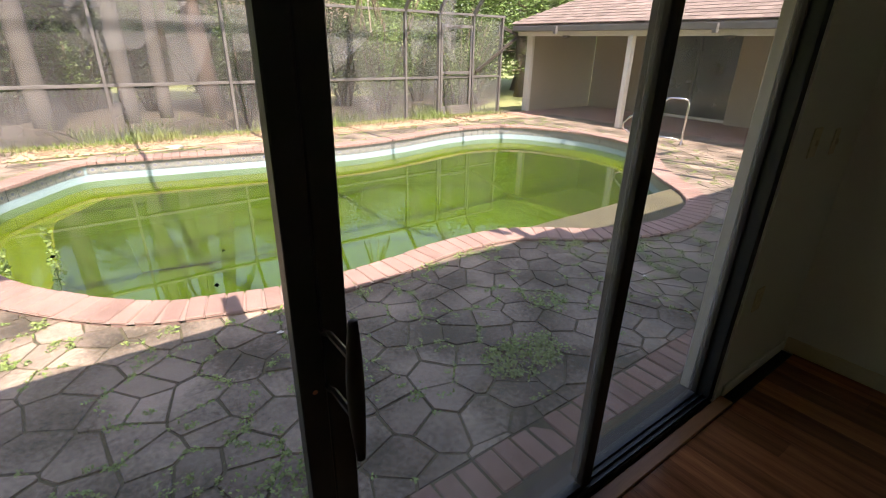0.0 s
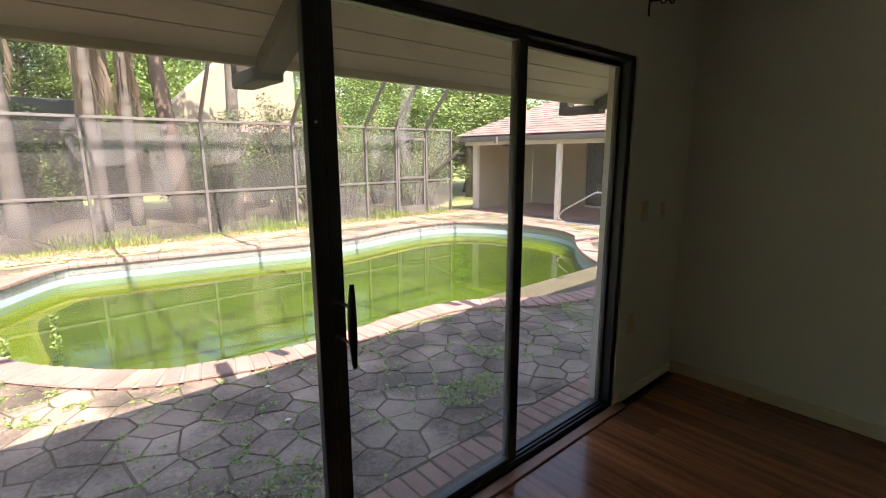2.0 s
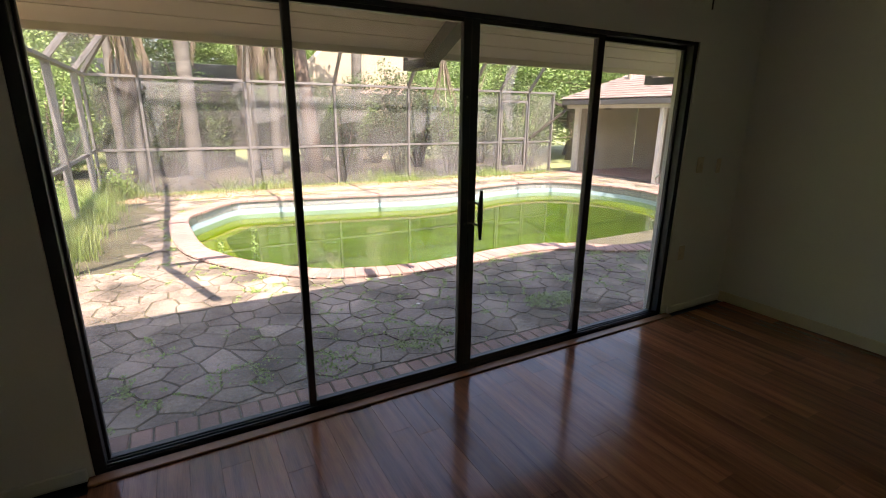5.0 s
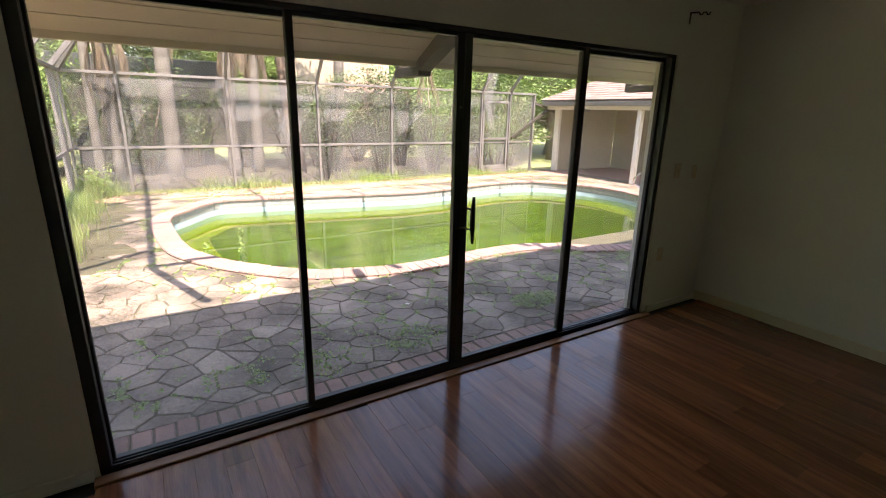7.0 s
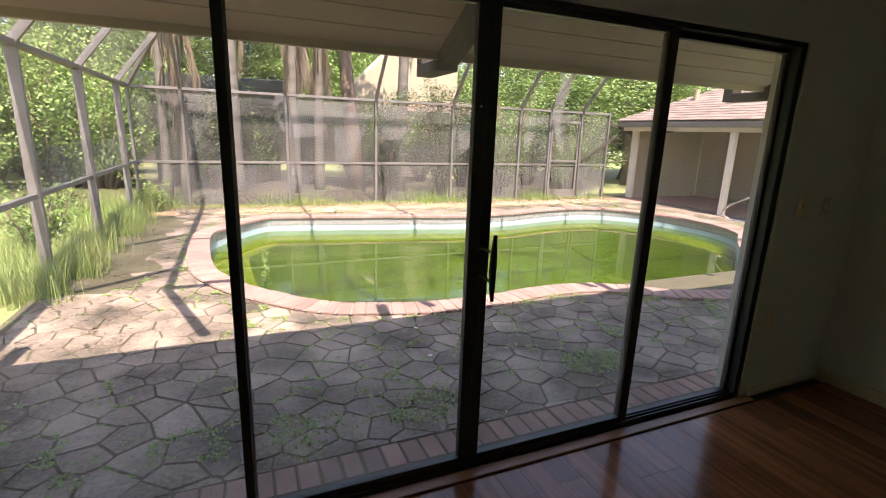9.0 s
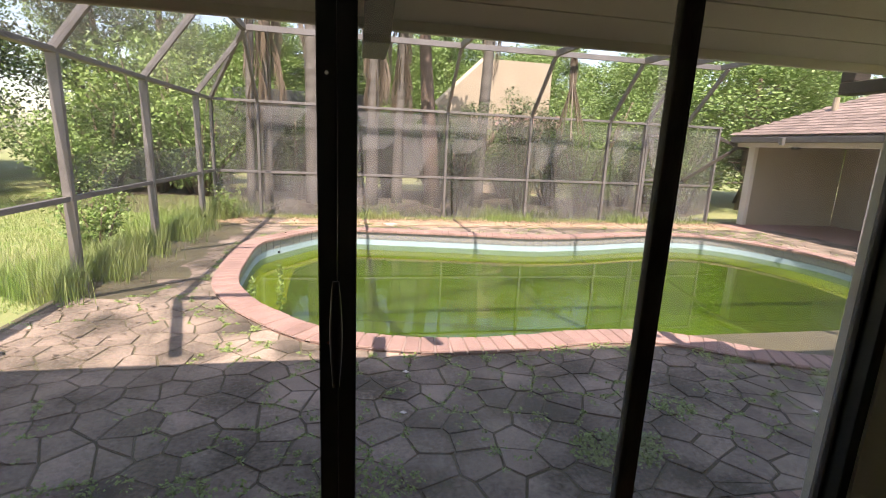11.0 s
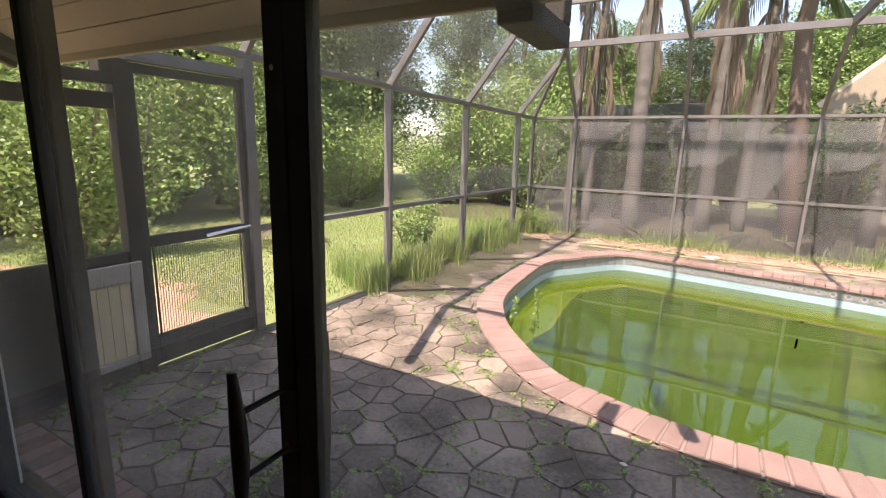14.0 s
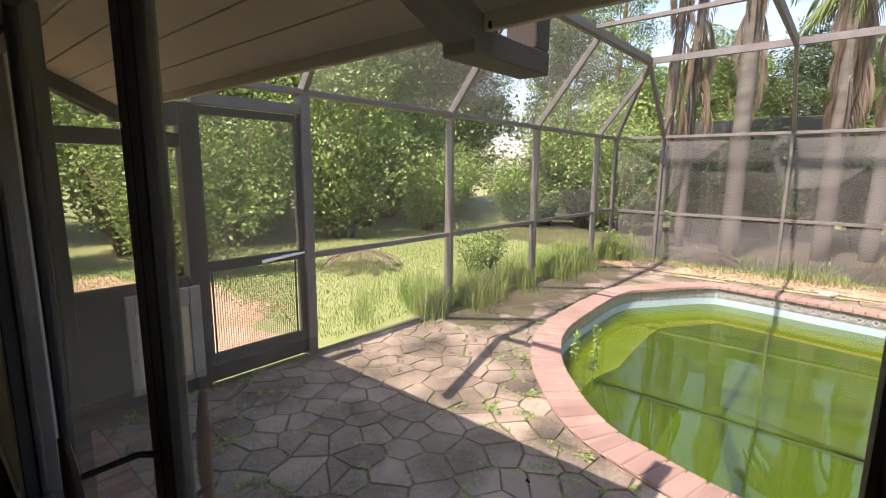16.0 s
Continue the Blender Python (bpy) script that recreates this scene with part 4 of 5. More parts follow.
for k in range(12):
    z = DECK - 0.05 + k * 0.18
    bm = sheet([(9.86, 9.6, z), (12.5, 9.6, z), (12.5, 9.625, z + 0.185), (9.86, 9.625, z + 0.185)], -0.02)
    wpart("siding_board", bm, M_SIDING)
wpart("corner_board", box(9.8, 9.9, 9.56, 9.75, DECK - 0.1, 2.0, 0.004), M_WHITE)
wpart("porch_wall", box(12.5, 12.65, 7.55, 9.6, DECK - 0.1, 2.2), M_SIDING)
wpart("porch_wall", box(12.3, 12.45, 1.2, 5.45, DECK - 0.1, 2.2), M_SIDING)
win = wpart("window", box(12.56, 12.58, 5.47, 7.53, DECK + 0.06, 2.05), M_DARKGLASS, "dark sliding glass doors onto the porch")
wpart("window_sill", box(12.5, 12.62, 5.47, 7.53, DECK, DECK + 0.055, 0.003), M_WHITE, "", win)
for yy in (5.5, 6.5, 7.5):
    wpart("window_frame", box(12.52, 12.61, yy - 0.03, yy + 0.03, DECK + 0.06, 2.05, 0.003), M_BRONZE, "", win)
wpart("porch_ceiling", box(9.45, 12.65, -2, 9.6, 2.0, 2.03), M_SOFFIT)
wpart("fascia", box(9.46, 9.58, -2, 9.75, 1.76, 1.9, 0.004), M_WHITE)
wpart("gutter", box(9.28, 9.455, -2, 9.8, 1.86, 1.98, 0.012), M_GREY)
for yy in (8.3, 4.6):
    wpart("downspout_bracket", box(9.2, 9.279, yy - 0.04, yy + 0.04, 1.8, 1.96, 0.004), M_GREY)
    wpart("floodlight", box(9.36, 9.45, yy - 0.28, yy - 0.12, 1.72, 1.77, 0.01), M_DARKWOOD)
wpart("porch_post", box(9.45, 9.57, 6.35, 6.47, DECK, 1.759, 0.006), M_WHITE)
wpart("porch_slab", box(9.0, 12.5, 0.8, 9.58, -0.22, DECK - 0.004), M_BRICK, "dull red brick porch floor")
wpart("roof_deck", sheet([(9.3, -2, 1.99), (9.3, 9.85, 1.99), (13.5, 5.65, 4.1), (13.5, -2, 4.1)], 0.03), M_SHINGLE)
wpart("roof_deck", sheet([(9.3, 9.85, 1.99), (17.7, 9.85, 1.99), (13.5, 5.65, 4.1)], 0.03), M_SHINGLE)
wpart("gable_wall", box(12.66, 17, 9.6, 9.7, DECK - 0.1, 2.0), M_SIDING)
wpart("roof_vent", tube([(10.4, 8.3, 2.5), (10.4, 8.3, 2.85)], 0.06, 10), M_SIDING)
# shingle courses on the slope that faces the pool
sh_v, sh_f = [], []
for r in range(32):
    u0, u1 = r / 32, (r + 1.25) / 32
    xa, xb = 9.28 + 4.2 * u0, 9.28 + 4.2 * min(u1, 1)
    za, zb = 2.035 + 2.11 * u0, 2.027 + 2.11 * min(u1, 1)
    ymax = 9.87 - 4.2 * u0
    yv = 1.5 + (0.15 if r % 2 else 0)
    while yv < ymax:
        ye = min(yv + 0.29, ymax)
        lift = 0.006 * rng.random()
        base = len(sh_v)
        sh_v += [(xa, yv, za + lift), (xa, ye, za + lift), (xb, ye, zb), (xb, yv, zb), (xa, yv, za + lift - 0.012), (xa, ye, za + lift - 0.012)]
        sh_f += [(base, base + 3, base + 2, base + 1), (base, base + 1, base + 5, base + 4)]
        yv += 0.3
sh = mesh_object("shingles", [(a - 11.5, b - 6.5, c - DECK) for a, b, c in sh_v], sh_f, M_SHINGLE, wing)
tagged(sh, kind="stuff")

# ---- plants ----
def leaves_into(v, f, centre, spread, count, size, r2, droop=0.0, flat=1.0):
    """Small bent leaves scattered in a clump."""
    for _ in range(count):
        while True:
            d = Vector((r2.uniform(-1, 1), r2.uniform(-1, 1), r2.uniform(-1, 1)))
            if 0.02 < d.length < 1:
                break
        c = centre + Vector((d.x * spread, d.y * spread, d.z * spread * flat))
        a = Vector((r2.uniform(-1, 1), r2.uniform(-1, 1), r2.uniform(-0.7, 0.5) - droop)).normalized()
        b = a.cross(Vector((r2.uniform(-1, 1), r2.uniform(-1, 1), r2.uniform(-1, 1)))).normalized()
        s = size * r2.uniform(0.6, 1.35)
        k = len(v)
        v += [tuple(c - a * s / 2), tuple(c + b * s * 0.28), tuple(c + a * s / 2), tuple(c - b * s * 0.28)]
        f.append((k, k + 1, k + 2, k + 3))


def tree(name, label, loc, height, width, clumps, per, size, leaf, bark, seed, low=0.25, group="", trunk_r=None, category="tree"):
    """A tapered trunk, limbs that fork from it, and a crown of leaf clumps at and along their ends."""
    r2 = random.Random(seed)
    t = thing(name, label, category, loc, group)
    r0 = trunk_r or height * 0.022
    bm = bmesh.new()
    pts = [Vector((0, 0, -0.15))]
    for k in range(1, 7):
        pts.append(Vector((pts[-1].x + r2.uniform(-0.06, 0.06) * height * 0.25, pts[-1].y + r2.uniform(-0.06, 0.06) * height * 0.25, height * 0.82 * k / 6)))
    tube_into(bm, pts, [r0 * (1.25 - 0.95 * k / 6) for k in range(7)], 8)
    v, f = [], []
    for k in range(clumps):
        u = low + (1 - low) * (k + r2.random()) / clumps
        i = min(int(u * 0.82 / 0.82 * 6), 5)
        base = pts[i].lerp(pts[i + 1], u * 6 - i) if u < 1 else pts[-1]
        ang = k * 2.4 + r2.uniform(-0.5, 0.5)
        reach = width / 2 * (0.35 + 0.65 * math.sin(math.pi * min(1, 0.18 + u * 0.8))) * r2.uniform(0.55, 1.1)
        tip = base + Vector((math.cos(ang) * reach, math.sin(ang) * reach, r2.uniform(0.02, 0.24) * height * (0.4 + 0.6 * u)))
        if k % 2 == 0:
            mid = base.lerp(tip, 0.5) + Vector((0, 0, -0.03 * height))
            tube_into(bm, [base, mid, tip], [r0 * 0.34 * (1.1 - u * 0.7), r0 * 0.2 * (1.1 - u * 0.7), r0 * 0.06], 5)
        sp = width * 0.13 * r2.uniform(0.7, 1.4)
        leaves_into(v, f, tip, sp, per, size, r2, 0.2, 0.75)
        leaves_into(v, f, base.lerp(tip, 0.62), sp * 0.8, per // 2, size, r2, 0.2, 0.7)
    part("trunk", bm, bark, t, smooth=True)
    mesh_object("crown", v, f, leaf, t)["label"] = "crown of small leaves"
    return t


def shrub(name, label, loc, height, width, count, size, leaf, seed, group=""):
    """Several stems from the ground with leaf clumps up to an uneven top."""
    r2 = random.Random(seed)
    t = thing(name, label, "shrub", loc, group)
    bm = bmesh.new()
    v, f = [], []
    for k in range(14):
        ang, out = r2.uniform(0, math.tau), r2.uniform(0.1, 0.5) * width
        top = Vector((math.cos(ang) * out, math.sin(ang) * out, height * r2.uniform(0.45, 1.0)))
        tube_into(bm, [(top.x * 0.12, top.y * 0.12, -0.1), (top.x * 0.55, top.y * 0.55, top.z * 0.55), tuple(top)], [0.016 * height, 0.011 * height, 0.004 * height], 5)
        for u in (0.35, 0.6, 0.8, 1.0):
            leaves_into(v, f, Vector((top.x * u, top.y * u, top.z * u)), width * 0.17, count // 56, size, r2, 0.1, 0.9)
    part("stems", bm, M_BARKDARK, t, smooth=True)
    mesh_object("foliage", v, f, leaf, t)
    return t


def frond_into(v, f, base, ang, length, rise, sag, r2, leaflets=22, leaf_len=0.4, hang=0.6, wid=0.02):
    """One palm frond: a bent rib with leaflets down both sides."""
    out = Vector((math.cos(ang), math.sin(ang), 0))
    side = Vector((-out.y, out.x, 0))
    prev = None
    for k in range(leaflets + 1):
        u = k / leaflets
        p = base + out * (length * (u - 0.25 * u * u * sag)) + Vector((0, 0, rise * u - sag * length * 0.55 * u * u))
        if prev is not None:
            i = len(v)
            v += [tuple(prev + side * 0.012), tuple(prev - side * 0.012), tuple(p - side * 0.009), tuple(p + side * 0.009)]
            f.append((i, i + 1, i + 2, i + 3))
            if u > 0.12:
                for sg in (-1, 1):
                    l = leaf_len * (1 - 0.55 * abs(2 * u - 1)) * r2.uniform(0.8, 1.1)
                    d = (side * sg * (1 - hang * 0.6) + out * 0.45 + Vector((0, 0, -hang * r2.uniform(0.8, 1.3)))).normalized()
                    w = out * wid
                    m = p + d * l * 0.5 + Vector((0, 0, 0.02))
                    e = p + d * l + Vector((0, 0, -0.12 * l))
                    i = len(v)
                    v += [tuple(p - w), tuple(p + w), tuple(m + w), tuple(m - w), tuple(e)]
                    f += [(i, i + 1, i + 2, i + 3), (i + 3, i + 2, i + 4)]
        prev = p


def palm(label, loc, height, r0, seed, green, dead, bark, lean=(0, 0), skirt=2.0):
    r2 = random.Random(seed)
    t = thing("palm_tree", label, "palm tree", loc, "palms behind the pool cage")
    n = 12
    pts = [Vector((lean[0] * (k / n) ** 1.5, lean[1] * (k / n) ** 1.5, -0.1 + (height + 0.1) * k / n)) for k in range(n + 1)]
    part("trunk", tube(pts, [r0 * (1.12 - 0.25 * k / n + 0.04 * (k % 2)) for k in range(n + 1)], 12), bark, t, smooth=True)
    top = pts[-1]
    v, f = [], []
    for k in range(green):
        frond_into(v, f, top, k * 2.4 + r2.uniform(-0.3, 0.3), r2.uniform(1.8, 2.6), r2.uniform(0.3, 1.3), r2.uniform(0.7, 1.3), r2, 26, 0.6, 0.9)
    if v:
        mesh_object("green_fronds", v, f, M_FROND, t)
    v, f = [], []
    for k in range(dead):
        b = top + Vector((0, 0, -r2.uniform(0, skirt)))
        frond_into(v, f, b, k * 2.4 + r2.uniform(-0.4, 0.4), r2.uniform(0.5, 0.9), r2.uniform(-0.1, 0.2), r2.uniform(2.6, 4.4), r2, 22, 0.5, 1.6, 0.012)
    if v:
        mesh_object("dry_fronds", v, f, M_DEADFROND, t)
    return t


GZ = -0.24
# trunks and palms behind the back screens
palm("slender pale palm with dry fronds", (-2.3, 12.2, GZ), 6.8, 0.09, 1, 9, 22, M_BARK, (0.2, 0), 4.0)
palm("slender pale palm with dry fronds", (-1.95, 12.7, GZ), 7.1, 0.10, 2, 9, 26, M_BARK, (0.1, 0), 4.2)
palm("tall grey palm trunk", (-0.75, 11.9, GZ), 8.6, 0.16, 3, 12, 20, M_BARK, (0.02, 0), 4.2)
palm("palm with a dry skirt and drooping green fronds", (0.75, 12.8, GZ), 7.4, 0.15, 4, 16, 60, M_BARK, (0.05, 0), 3.9)
palm("palm with drooping green fronds", (1.5, 13.4, GZ), 5.6, 0.14, 5, 22, 26, M_BARK, (0.1, 0), 3.0)
palm("leaning pale palm trunk with fronds", (3.75, 12.7, GZ), 7.4, 0.14, 6, 14, 18, M_BARK, (0.25, 0), 2.2)
t = tree("pine_tree", "tall pine with a brown scaly trunk", (2.45, 12.6, GZ), 11.0, 5.0, 22, 90, 0.2, M_LEAFDARK, M_BARKDARK, 8, 0.55, "", 0.2)
# a dry frond hung on the cage
v, f = [], []
r2 = random.Random(44)
for k in range(5):
    frond_into(v, f, Vector((0, 0, 0.02 * k)), 0.3 + k * 0.5, 0.35, 0.0, 7.5 + 0.7 * (k % 3), r2, 34, 0.3, 2.4, 0.012)
hung = thing("dry_palm_frond", "dry brown palm frond hanging on the pool cage", "palm frond", (4.62, 8.9, 3.36))
mesh_object("leaflets", v, f, M_DEADFROND, hung)
v, f = [], []
for k in range(9):
    frond_into(v, f, Vector((0, 0, 0.3)), k * 0.7, 0.9, 0.1, 0.7, r2, 20, 0.3, 0.3, 0.012)
heap = thing("dry_frond_heap", "heap of fallen dry palm fronds behind the screen", "palm fronds", (1.7, 10.6, GZ))
mesh_object("leaflets", v, f, M_DEADFROND, heap)
heap2 = copy_thing(heap, pose(-1.0, 10.5, GZ, 0, 0, 70))

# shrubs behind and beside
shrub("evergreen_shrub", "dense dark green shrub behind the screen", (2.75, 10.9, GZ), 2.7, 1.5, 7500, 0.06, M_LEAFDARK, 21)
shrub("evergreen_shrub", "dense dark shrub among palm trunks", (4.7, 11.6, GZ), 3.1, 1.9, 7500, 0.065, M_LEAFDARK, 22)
shrub("evergreen_shrub", "dense dark shrub at the screen corner", (6.3, 11.4, GZ), 3.2, 2.2, 7500, 0.065, M_LEAF, 23)
shrub("evergreen_shrub", "loose green shrub beside the porch", (9.0, 11.6, GZ), 2.8, 2.0, 6000, 0.065, M_LEAF, 24)
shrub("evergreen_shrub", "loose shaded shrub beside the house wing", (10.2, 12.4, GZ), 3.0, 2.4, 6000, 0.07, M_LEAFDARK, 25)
shrub("leafy_shrub", "small leafy shrub pushing through the side screen", (-2.95, 6.0, GZ), 1.15, 1.0, 2600, 0.05, M_LEAF, 26)
shrub("leafy_shrub", "small leafy shrub at the cage corner", (-2.2, 9.4, GZ), 0.7, 0.7, 1100, 0.05, M_LEAFLIGHT, 27)
shrub("leafy_shrub", "bright green bush by the side yard", (-7.2, 3.4, GZ), 2.6, 3.0, 11000, 0.085, M_LEAFLIGHT, 28)
shrub("leafy_shrub", "bright green bush by the side yard", (-9.5, 5.6, GZ), 2.9, 3.2, 11000, 0.085, M_LEAF, 29)
shrub("leafy_shrub", "yellow-green bush at the lawn's edge", (-8.5, 10.8, GZ), 2.2, 2.6, 9000, 0.08, M_LEAFLIGHT, 30)
shrub("leafy_shrub", "grey-green thicket at the lawn's edge", (-6.8, 13.5, GZ), 2.0, 2.4, 8000, 0.08, M_LEAF, 31)
shrub("leafy_shrub", "yellow-green bush at the lawn's edge", (-10.5, 14.5, GZ), 2.8, 3.0, 9000, 0.085, M_LEAFLIGHT, 34)

hedge = [o for o in scene.objects if o.name.startswith("evergreen_shrub") and o.parent is None]
r2 = random.Random(61)
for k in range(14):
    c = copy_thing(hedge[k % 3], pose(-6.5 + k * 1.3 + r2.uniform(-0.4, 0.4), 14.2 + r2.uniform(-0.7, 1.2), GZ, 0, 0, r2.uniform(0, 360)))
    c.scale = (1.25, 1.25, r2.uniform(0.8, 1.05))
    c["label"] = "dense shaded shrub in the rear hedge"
bushes = [o for o in scene.objects if o.name.startswith("leafy_shrub") and o.parent is None and o.location.x < -6]
for k, (a, b) in enumerate(((-9.0, 8.0), (-10.6, 10.2), (-9.4, 12.6), (-8.0, 15.6), (-5.6, 16.2), (-11.0, 6.4), (-10.2, 3.6), (-9.6, 1.0), (-4.2, 14.6), (-12.0, 12.5), (-9.0, -1.2), (-6.6, 17.6), (-4.6, 18.4), (-2.6, 18.6), (-7.8, 19.4))):
    c = copy_thing(bushes[k % len(bushes)], pose(a, b, GZ, 0, 0, 67 * k))
    c.scale = (1.35, 1.35, r2.uniform(1.1, 1.6))

# woods
oak = tree("tree", "broad leafy tree at the lawn's edge", (-11.5, 9.0, GZ), 8.5, 6.5, 60, 260, 0.135, M_LEAF, M_BARKDARK, 41, 0.16, "woods round the yard")
oak2 = tree("tree", "dark leafy tree in the woods", (-13.0, 15.0, GZ), 9.5, 6.0, 60, 260, 0.135, M_LEAFDARK, M_BARKDARK, 42, 0.15, "woods round the yard")
pine = tree("tree", "light feathery pine in the woods", (-15.0, 12.0, GZ), 12.0, 5.0, 60, 240, 0.12, M_LEAF, M_BARKDARK, 43, 0.3, "woods round the yard")
spots = []
r2 = random.Random(77)
for k in range(15):
    spots.append((-12.5 - r2.uniform(0, 6) - (k % 3), -3 + k * 1.75 + r2.uniform(-0.7, 0.7)))
for k in range(6):
    spots.append((-7.5 + k * 3.4 + r2.uniform(-0.5, 0.5), 27.0 + r2.uniform(0, 1.5)))
for k in range(18):
    spots.append((-15 + k * 2.2 + r2.uniform(-0.6, 0.6), 28.5 + r2.uniform(0, 4)))
for k in range(7):
    spots.append((11.5 + k * 1.9, 13.2 + r2.uniform(0, 5)))
for k, (a, b) in enumerate(spots):
    src = (oak, pine, oak2, pine, oak)[k % 5]
    m = pose(a, b, GZ, 0, 0, r2.uniform(0, 360)) @ Matrix.Diagonal((*[r2.uniform(0.8, 1.25)] * 3, 1))
    c = copy_thing(src, m)
    low = b > 12 and a > -9
    c.scale = (r2.uniform(0.85, 1.2), r2.uniform(0.85, 1.2), ((r2.uniform(7.4, 9.4) if b > 26 else r2.uniform(5.0, 6.6)) / {oak: 8.5, oak2: 9.5, pine: 12.0}[src]) if low else r2.uniform(0.95, 1.35))

# neighbours beyond the back screens
shed = thing("neighbour_shed", "dark low-roofed shed behind the palms", "shed", (-1.2, 16.5, GZ))
part("wall", box(-1.8, 1.8, -0.6, 1.4, 0, 2.4, 0.01), M_DARKWOOD, shed)
part("roof", box(-2.2, 2.2, -1.0, 1.8, 2.41, 3.2, 0.02), M_BRONZE, shed)
nh = thing("neighbour_house", "pale house with an orange roof behind the palms", "house", (5.0, 17.4, GZ))
part("wall", sheet([(-1.7, 0, 0), (2.6, 0, 0), (2.6, 0, 4.9), (0.0, 0, 4.9), (-1.7, 0, 3.3)], 0.15), M_SIDING, nh)
part("roof", sheet([(0.4, -0.5, 2.5), (3.2, -0.5, 2.5), (3.2, -0.01, 3.0), (0.4, -0.01, 3.0)], 0.06), M_COPING, nh)
part("rake", beam((-1.8, -0.09, 3.22), (0.05, -0.09, 4.98), 0.1, 0.16), M_SOFFIT, nh)
structure("fence_back", box(-14, 22, 24.5, 24.6, GZ, 1.6), M_DARKWOOD, "dark timber boundary fence behind the trees", "fence")

# ---- grass, weeds and litter ----
def blades(name, label, spots, height, m, wide=0.007, seed=3):
    r2 = random.Random(seed)
    v, f = [], []
    for x, y, z, hs in spots:
        h = height * hs * r2.uniform(0.5, 1.2)
        a = r2.uniform(0, math.tau)
        d = Vector((math.cos(a), math.sin(a), 0))
        s = Vector((-d.y, d.x, 0)) * wide * r2.uniform(0.7, 1.3)
        b = Vector((x, y, z))
        lean = r2.uniform(0.1, 0.7) * h
        k = len(v)
        v += [tuple(b - s), tuple(b + s), tuple(b + s * 0.8 + d * lean * 0.3 + Vector((0, 0, h * 0.6))), tuple(b - s * 0.8 + d * lean * 0.3 + Vector((0, 0, h * 0.6))), tuple(b + d * lean + Vector((0, 0, h)))]
        f += [(k, k + 1, k + 2, k + 3), (k + 3, k + 2, k + 4)]
    return tagged(mesh_object(name, v, f, m), label, "grass", kind="stuff")


r2 = random.Random(9)
sp = []
for _ in range(30000):
    y = r2.uniform(2.9, 9.9)
    x = -2.62 + abs(r2.gauss(0, 0.2)) * (1 if r2.random() < 0.55 else -2.6)
    if x > -1.75 or y < 3.6 + r2.random() or math.sin(y * 2.7) + math.sin(y * 6.1 + x * 5) < -0.6 + r2.random():
        continue
    sp.append((x, y, GZ + (0.08 if x > -2.5 else 0), 1.0 if y > 3.6 else 0.5))
blades("tall_grass", "long yellow-green grass along the side screen", sp, 0.4, M_GRASS, 0.0035)
sp = [(r2.uniform(-9, -2.9), r2.uniform(1.5, 14), GZ, r2.uniform(0.4, 1.0)) for _ in range(70000)]
sp = [q for q in sp if not (q[0] > -7 and q[1] < 3.2)]
blades("lawn_grass", "short uneven lawn grass", sp, 0.055, M_GRASS, 0.0045, 4)
sp = []
for _ in range(5200):
    x = r2.uniform(-2.4, 8.8)
    y = 9.8 - abs(r2.gauss(0, 0.22))
    sp.append((x, y, DECK - 0.02, r2.uniform(0.3, 1.0) * (1.5 if math.sin(x * 2.1) > 0.5 else 0.7)))
blades("edge_grass", "sparse weedy grass along the back screen", sp, 0.16, M_GRASS, 0.006, 5)

sp = []
for _ in range(9000):
    x, y = r2.uniform(-3.2, 9.5), 9.95 + abs(r2.gauss(0, 0.9))
    if math.sin(x * 1.9) + math.sin(x * 4.3 + y * 3.1) > r2.uniform(-0.9, 0.9):
        sp.append((x, y, GZ, r2.uniform(0.3, 1.2)))
blades("rear_weeds", "patchy weeds and seedlings behind the back screen", sp, 0.26, M_GRASS, 0.011, 6)


def tuft_into(v, f, x, y, z, r, count, size, r2):
    for _ in range(count):
        a, q = r2.uniform(0, math.tau), r * math.sqrt(r2.random())
        c = Vector((x + math.cos(a) * q, y + math.sin(a) * q, z + r2.uniform(0.002, 0.035) * (r / 0.06) ** 0.5))
        d = Vector((r2.uniform(-1, 1), r2.uniform(-1, 1), r2.uniform(0.0, 0.8))).normalized()
        b = d.cross(Vector((0, 0, 1))).normalized()
        s = size * r2.uniform(0.6, 1.4)
        k = len(v)
        v += [tuple(c - d * s * 0.5), tuple(c + b * s * 0.3), tuple(c + d * s * 0.5), tuple(c - b * s * 0.3)]
        f.append((k, k + 1, k + 2, k + 3))


v, f = [], []
for k in range(150):
    p, o = along(PER * r2.random())
    if p.x < 4.5 or p.y > 6:
        tuft_into(v, f, *(p + o * r2.uniform(0.28, 0.36)), DECK - 0.005, r2.uniform(0.03, 0.09), r2.randint(14, 40), 0.026, r2)
# joints of the stones
edges = []
for s in seeds:
    for q in around(s):
        d = q - s
        if 0.15 < d.length < 0.42 and d.x > 0:
            m = (s + q) / 2
            if not inside_pool(m.x, m.y, 0.3) and m.y > 1.2 and (m.x > -1.9 or m.y < 4.2):
                edges.append((m, Vector((-d.y, d.x)).normalized()))
for m, d in edges:
    wet = math.sin(m.x * 1.7 + 1.0) + math.sin(m.y * 2.3 + m.x)
    chance = 0.32 if m.y < 2.3 else 0.16
    if r2.random() < chance + 0.14 * wet:
        for _ in range(r2.randint(2, 6)):
            p = m + d * r2.uniform(-0.1, 0.1)
            tuft_into(v, f, p.x, p.y, DECK - 0.012, r2.uniform(0.012, 0.032), r2.randint(10, 26), 0.018, r2)
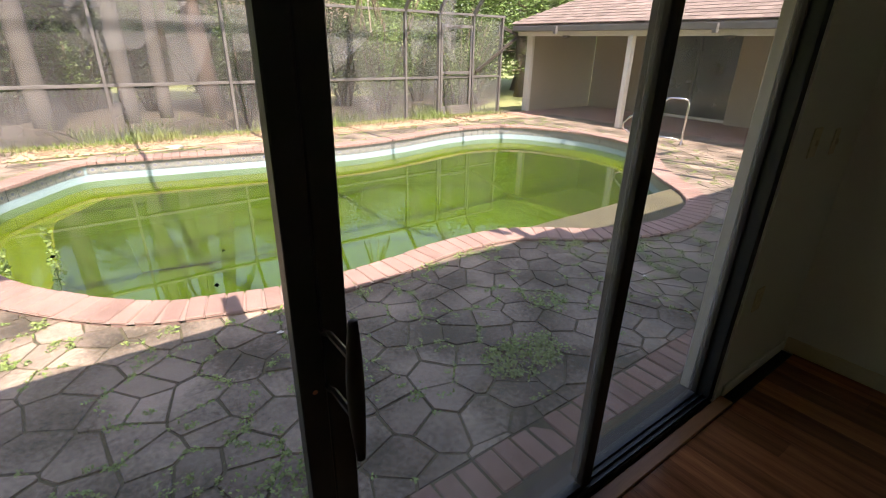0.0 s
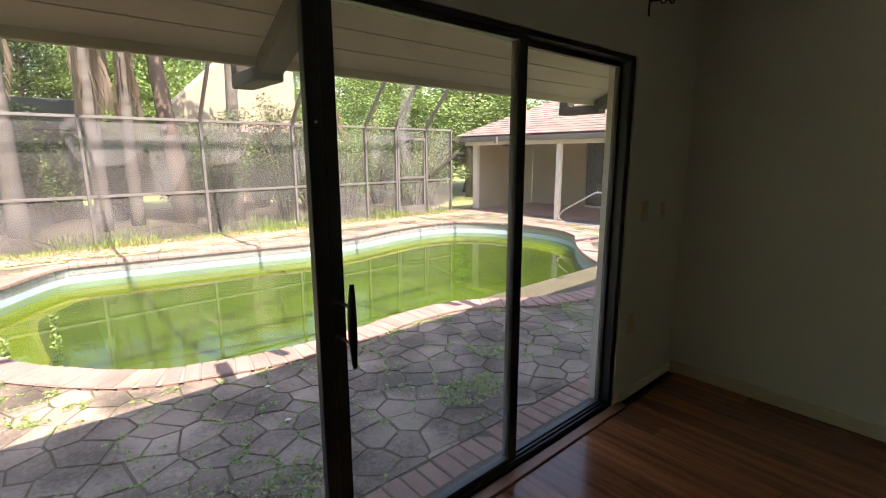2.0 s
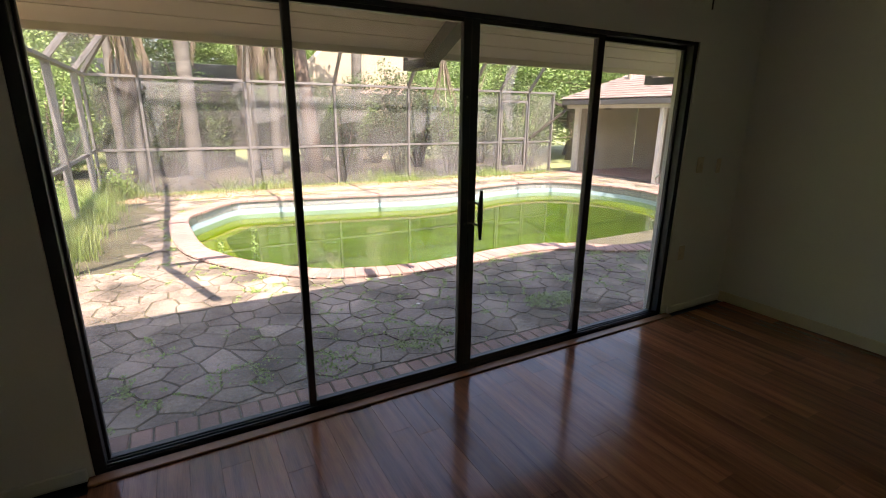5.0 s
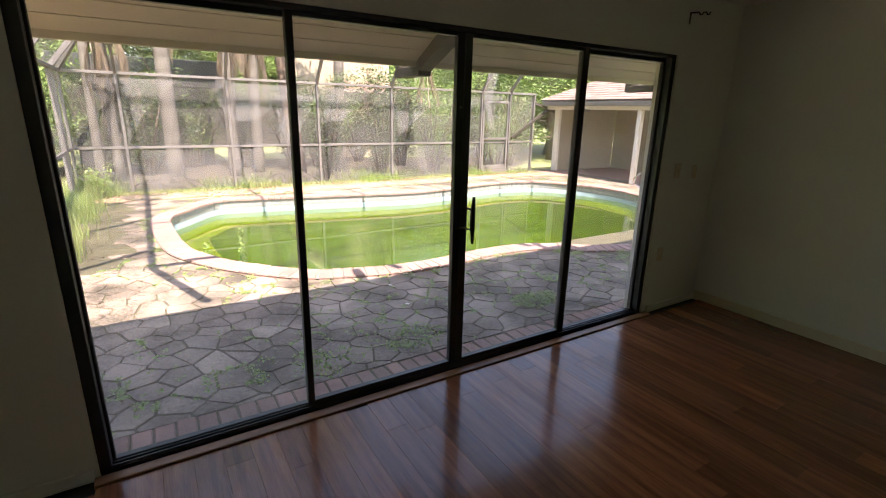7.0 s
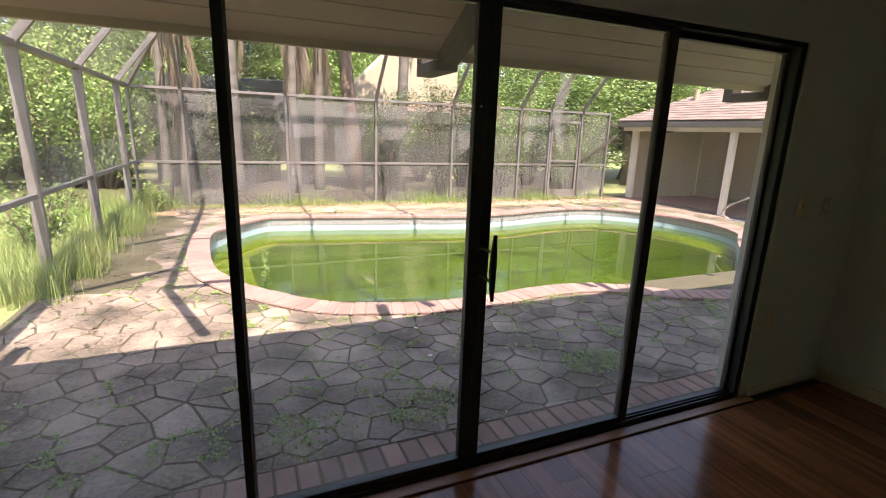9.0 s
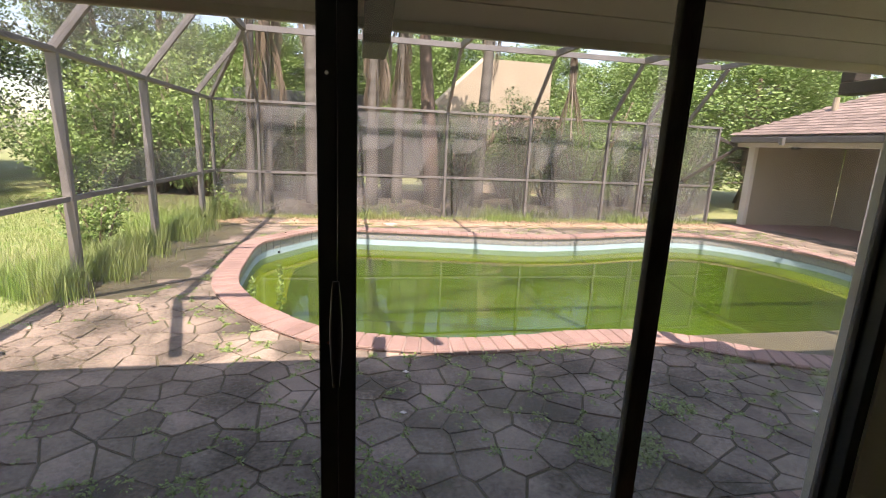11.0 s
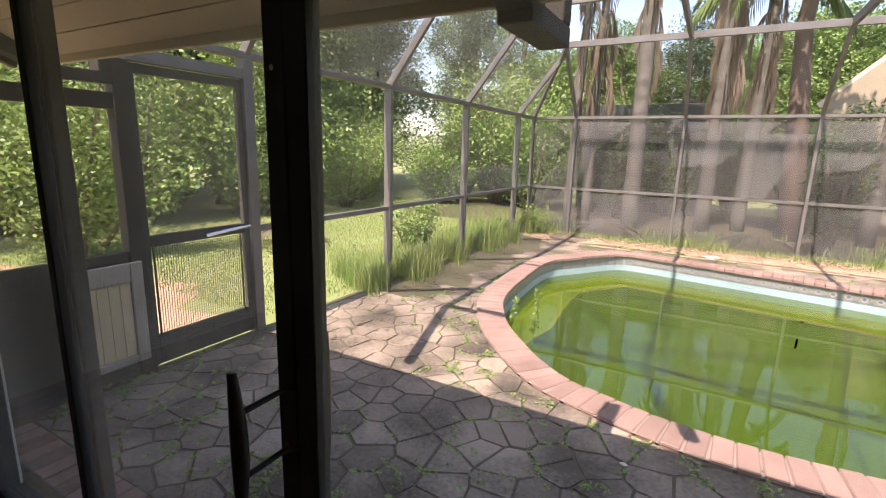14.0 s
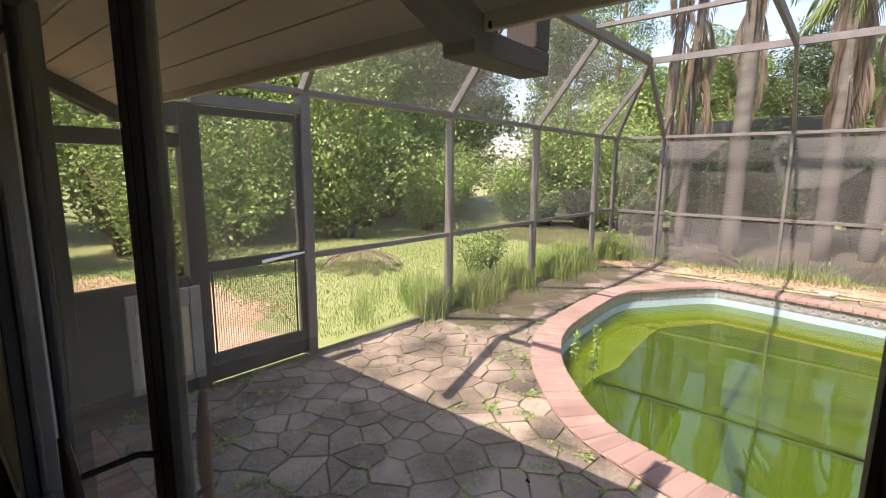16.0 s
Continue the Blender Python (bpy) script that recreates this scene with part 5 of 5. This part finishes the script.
for cx, cy, rr, n in ((1.7, 1.5, 0.28, 110), (0.3, 1.4, 0.3, 45), (-0.35, 1.3, 0.28, 30), (2.25, 1.85, 0.2, 20), (-0.95, 1.45, 0.25, 16)):
    for _ in range(n):
        a, q = r2.uniform(0, math.tau), rr * math.sqrt(r2.random())
        tuft_into(v, f, cx + math.cos(a) * q, cy + math.sin(a) * q * 0.6, DECK - 0.008, r2.uniform(0.03, 0.07), r2.randint(8, 18), 0.024, r2)
tagged(mesh_object("weeds", v, f, M_LEAFLIGHT), "low bright green weeds in the paving joints", "weeds", kind="stuff")

# litter of dry leaves on the back deck and side strip
v, f = [], []
for _ in range(7000):
    x, y = r2.uniform(-2.4, 9.0), 9.75 - abs(r2.gauss(0, 0.5))
    if r2.random() < 0.1:
        x, y = r2.uniform(-2.45, -1.5), r2.uniform(2.9, 9.5)
    if inside_pool(x, y, 0.3):
        continue
    a = r2.uniform(0, math.tau)
    d, s = Vector((math.cos(a), math.sin(a), 0)), r2.uniform(0.012, 0.035)
    b = Vector((-d.y, d.x, 0)) * s * r2.uniform(0.08, 0.4)
    c = Vector((x, y, DECK + r2.uniform(0.002, 0.012)))
    k = len(v)
    v += [tuple(c - d * s), tuple(c + b + Vector((0, 0, 0.006))), tuple(c + d * s), tuple(c - b)]
    f.append((k, k + 1, k + 2, k + 3))
tagged(mesh_object("leaf_litter", v, f, M_DEADFROND), "dry brown leaves and needles on the paving", "leaf litter", kind="stuff")

# a weed growing from the pool wall
r2 = random.Random(12)
for x0, y0, h in ((-0.5, 4.35, 0.55), (-0.85, 4.75, 0.3)):
    w = thing("pool_weed", "spindly weed growing from the pool wall", "weed", (x0, y0, WATER_Z + 0.02))
    part("stem", tube([(0, 0, -0.1), (0.01, 0.01, h * 0.5), (0.03, 0.0, h)], [0.005, 0.004, 0.002], 5), M_LEAF, w)
    v, f = [], []
    for k in range(26):
        u = 0.2 + 0.8 * k / 25
        leaves_into(v, f, Vector((0.02 * u, 0, h * u)), 0.06 * (1.1 - u * 0.6), 5, 0.035, r2)
    mesh_object("leaflets", v, f, M_LEAFLIGHT, w)

# ---- pool rail ----
rail = thing("pool_handrail", "chrome pool entry handrail set in the deck", "handrail", (8.7, 4.5, DECK))
part("rail_tube", tube([(0.02, 0.0, 0), (0.02, 0.0, 0.72), (0.01, 0.02, 0.8), (-0.03, 0.07, 0.83), (-0.1, 0.3, 0.83), (-0.28, 0.95, 0.42), (-0.31, 1.05, 0.3), (-0.3, 1.04, 0.2), (-0.26, 0.9, 0.13), (-0.1, 0.35, 0.12), (-0.02, 0.05, 0.12)], 0.02, 10), M_CHROME, rail, smooth=True)
part("flange", tube([(0.02, 0, 0), (0.02, 0, 0.02)], 0.05, 12), M_CHROME, rail)

heap3 = copy_thing(heap, pose(-5.6, 5.9, GZ, 0, 0, 20))
heap3["label"] = "brown brush pile on the lawn"

# ---- small things on the deck ----
lid = thing("skimmer_lid", "round white plastic skimmer lid in the deck", "skimmer lid", (1.0, 8.85, DECK - 0.008))
part("disc", tube([(0, 0, 0), (0, 0, 0.014), (0, 0, 0.018)], [0.13, 0.13, 0.115], 20), M_WHITE, lid)
part("ring", tube([(0, 0, -0.006), (0, 0, 0.008)], 0.15, 20), M_MORTAR, lid)
for a, b in ((0.55, 1.98), (0.62, 2.5), (3.2, 1.7)):
    bm = bmesh.new()
    vs = [bm.verts.new((math.cos(k * 1.26) * 0.022 * (1 + 0.3 * math.sin(3 * k + a)), math.sin(k * 1.26) * 0.014, 0.004 + 0.006 * (k % 2))) for k in range(5)]
    f0 = bm.faces.new(vs)
    r = bmesh.ops.extrude_face_region(bm, geom=[f0])
    for q in r["geom"]:
        if isinstance(q, bmesh.types.BMVert):
            q.co.z += 0.002
    ob = part("paper_scrap", bm, M_WHITE)
    ob.location = (a, b, DECK + 0.004)
    tagged(ob, "tiny crumpled white scrap on the paving", "litter")
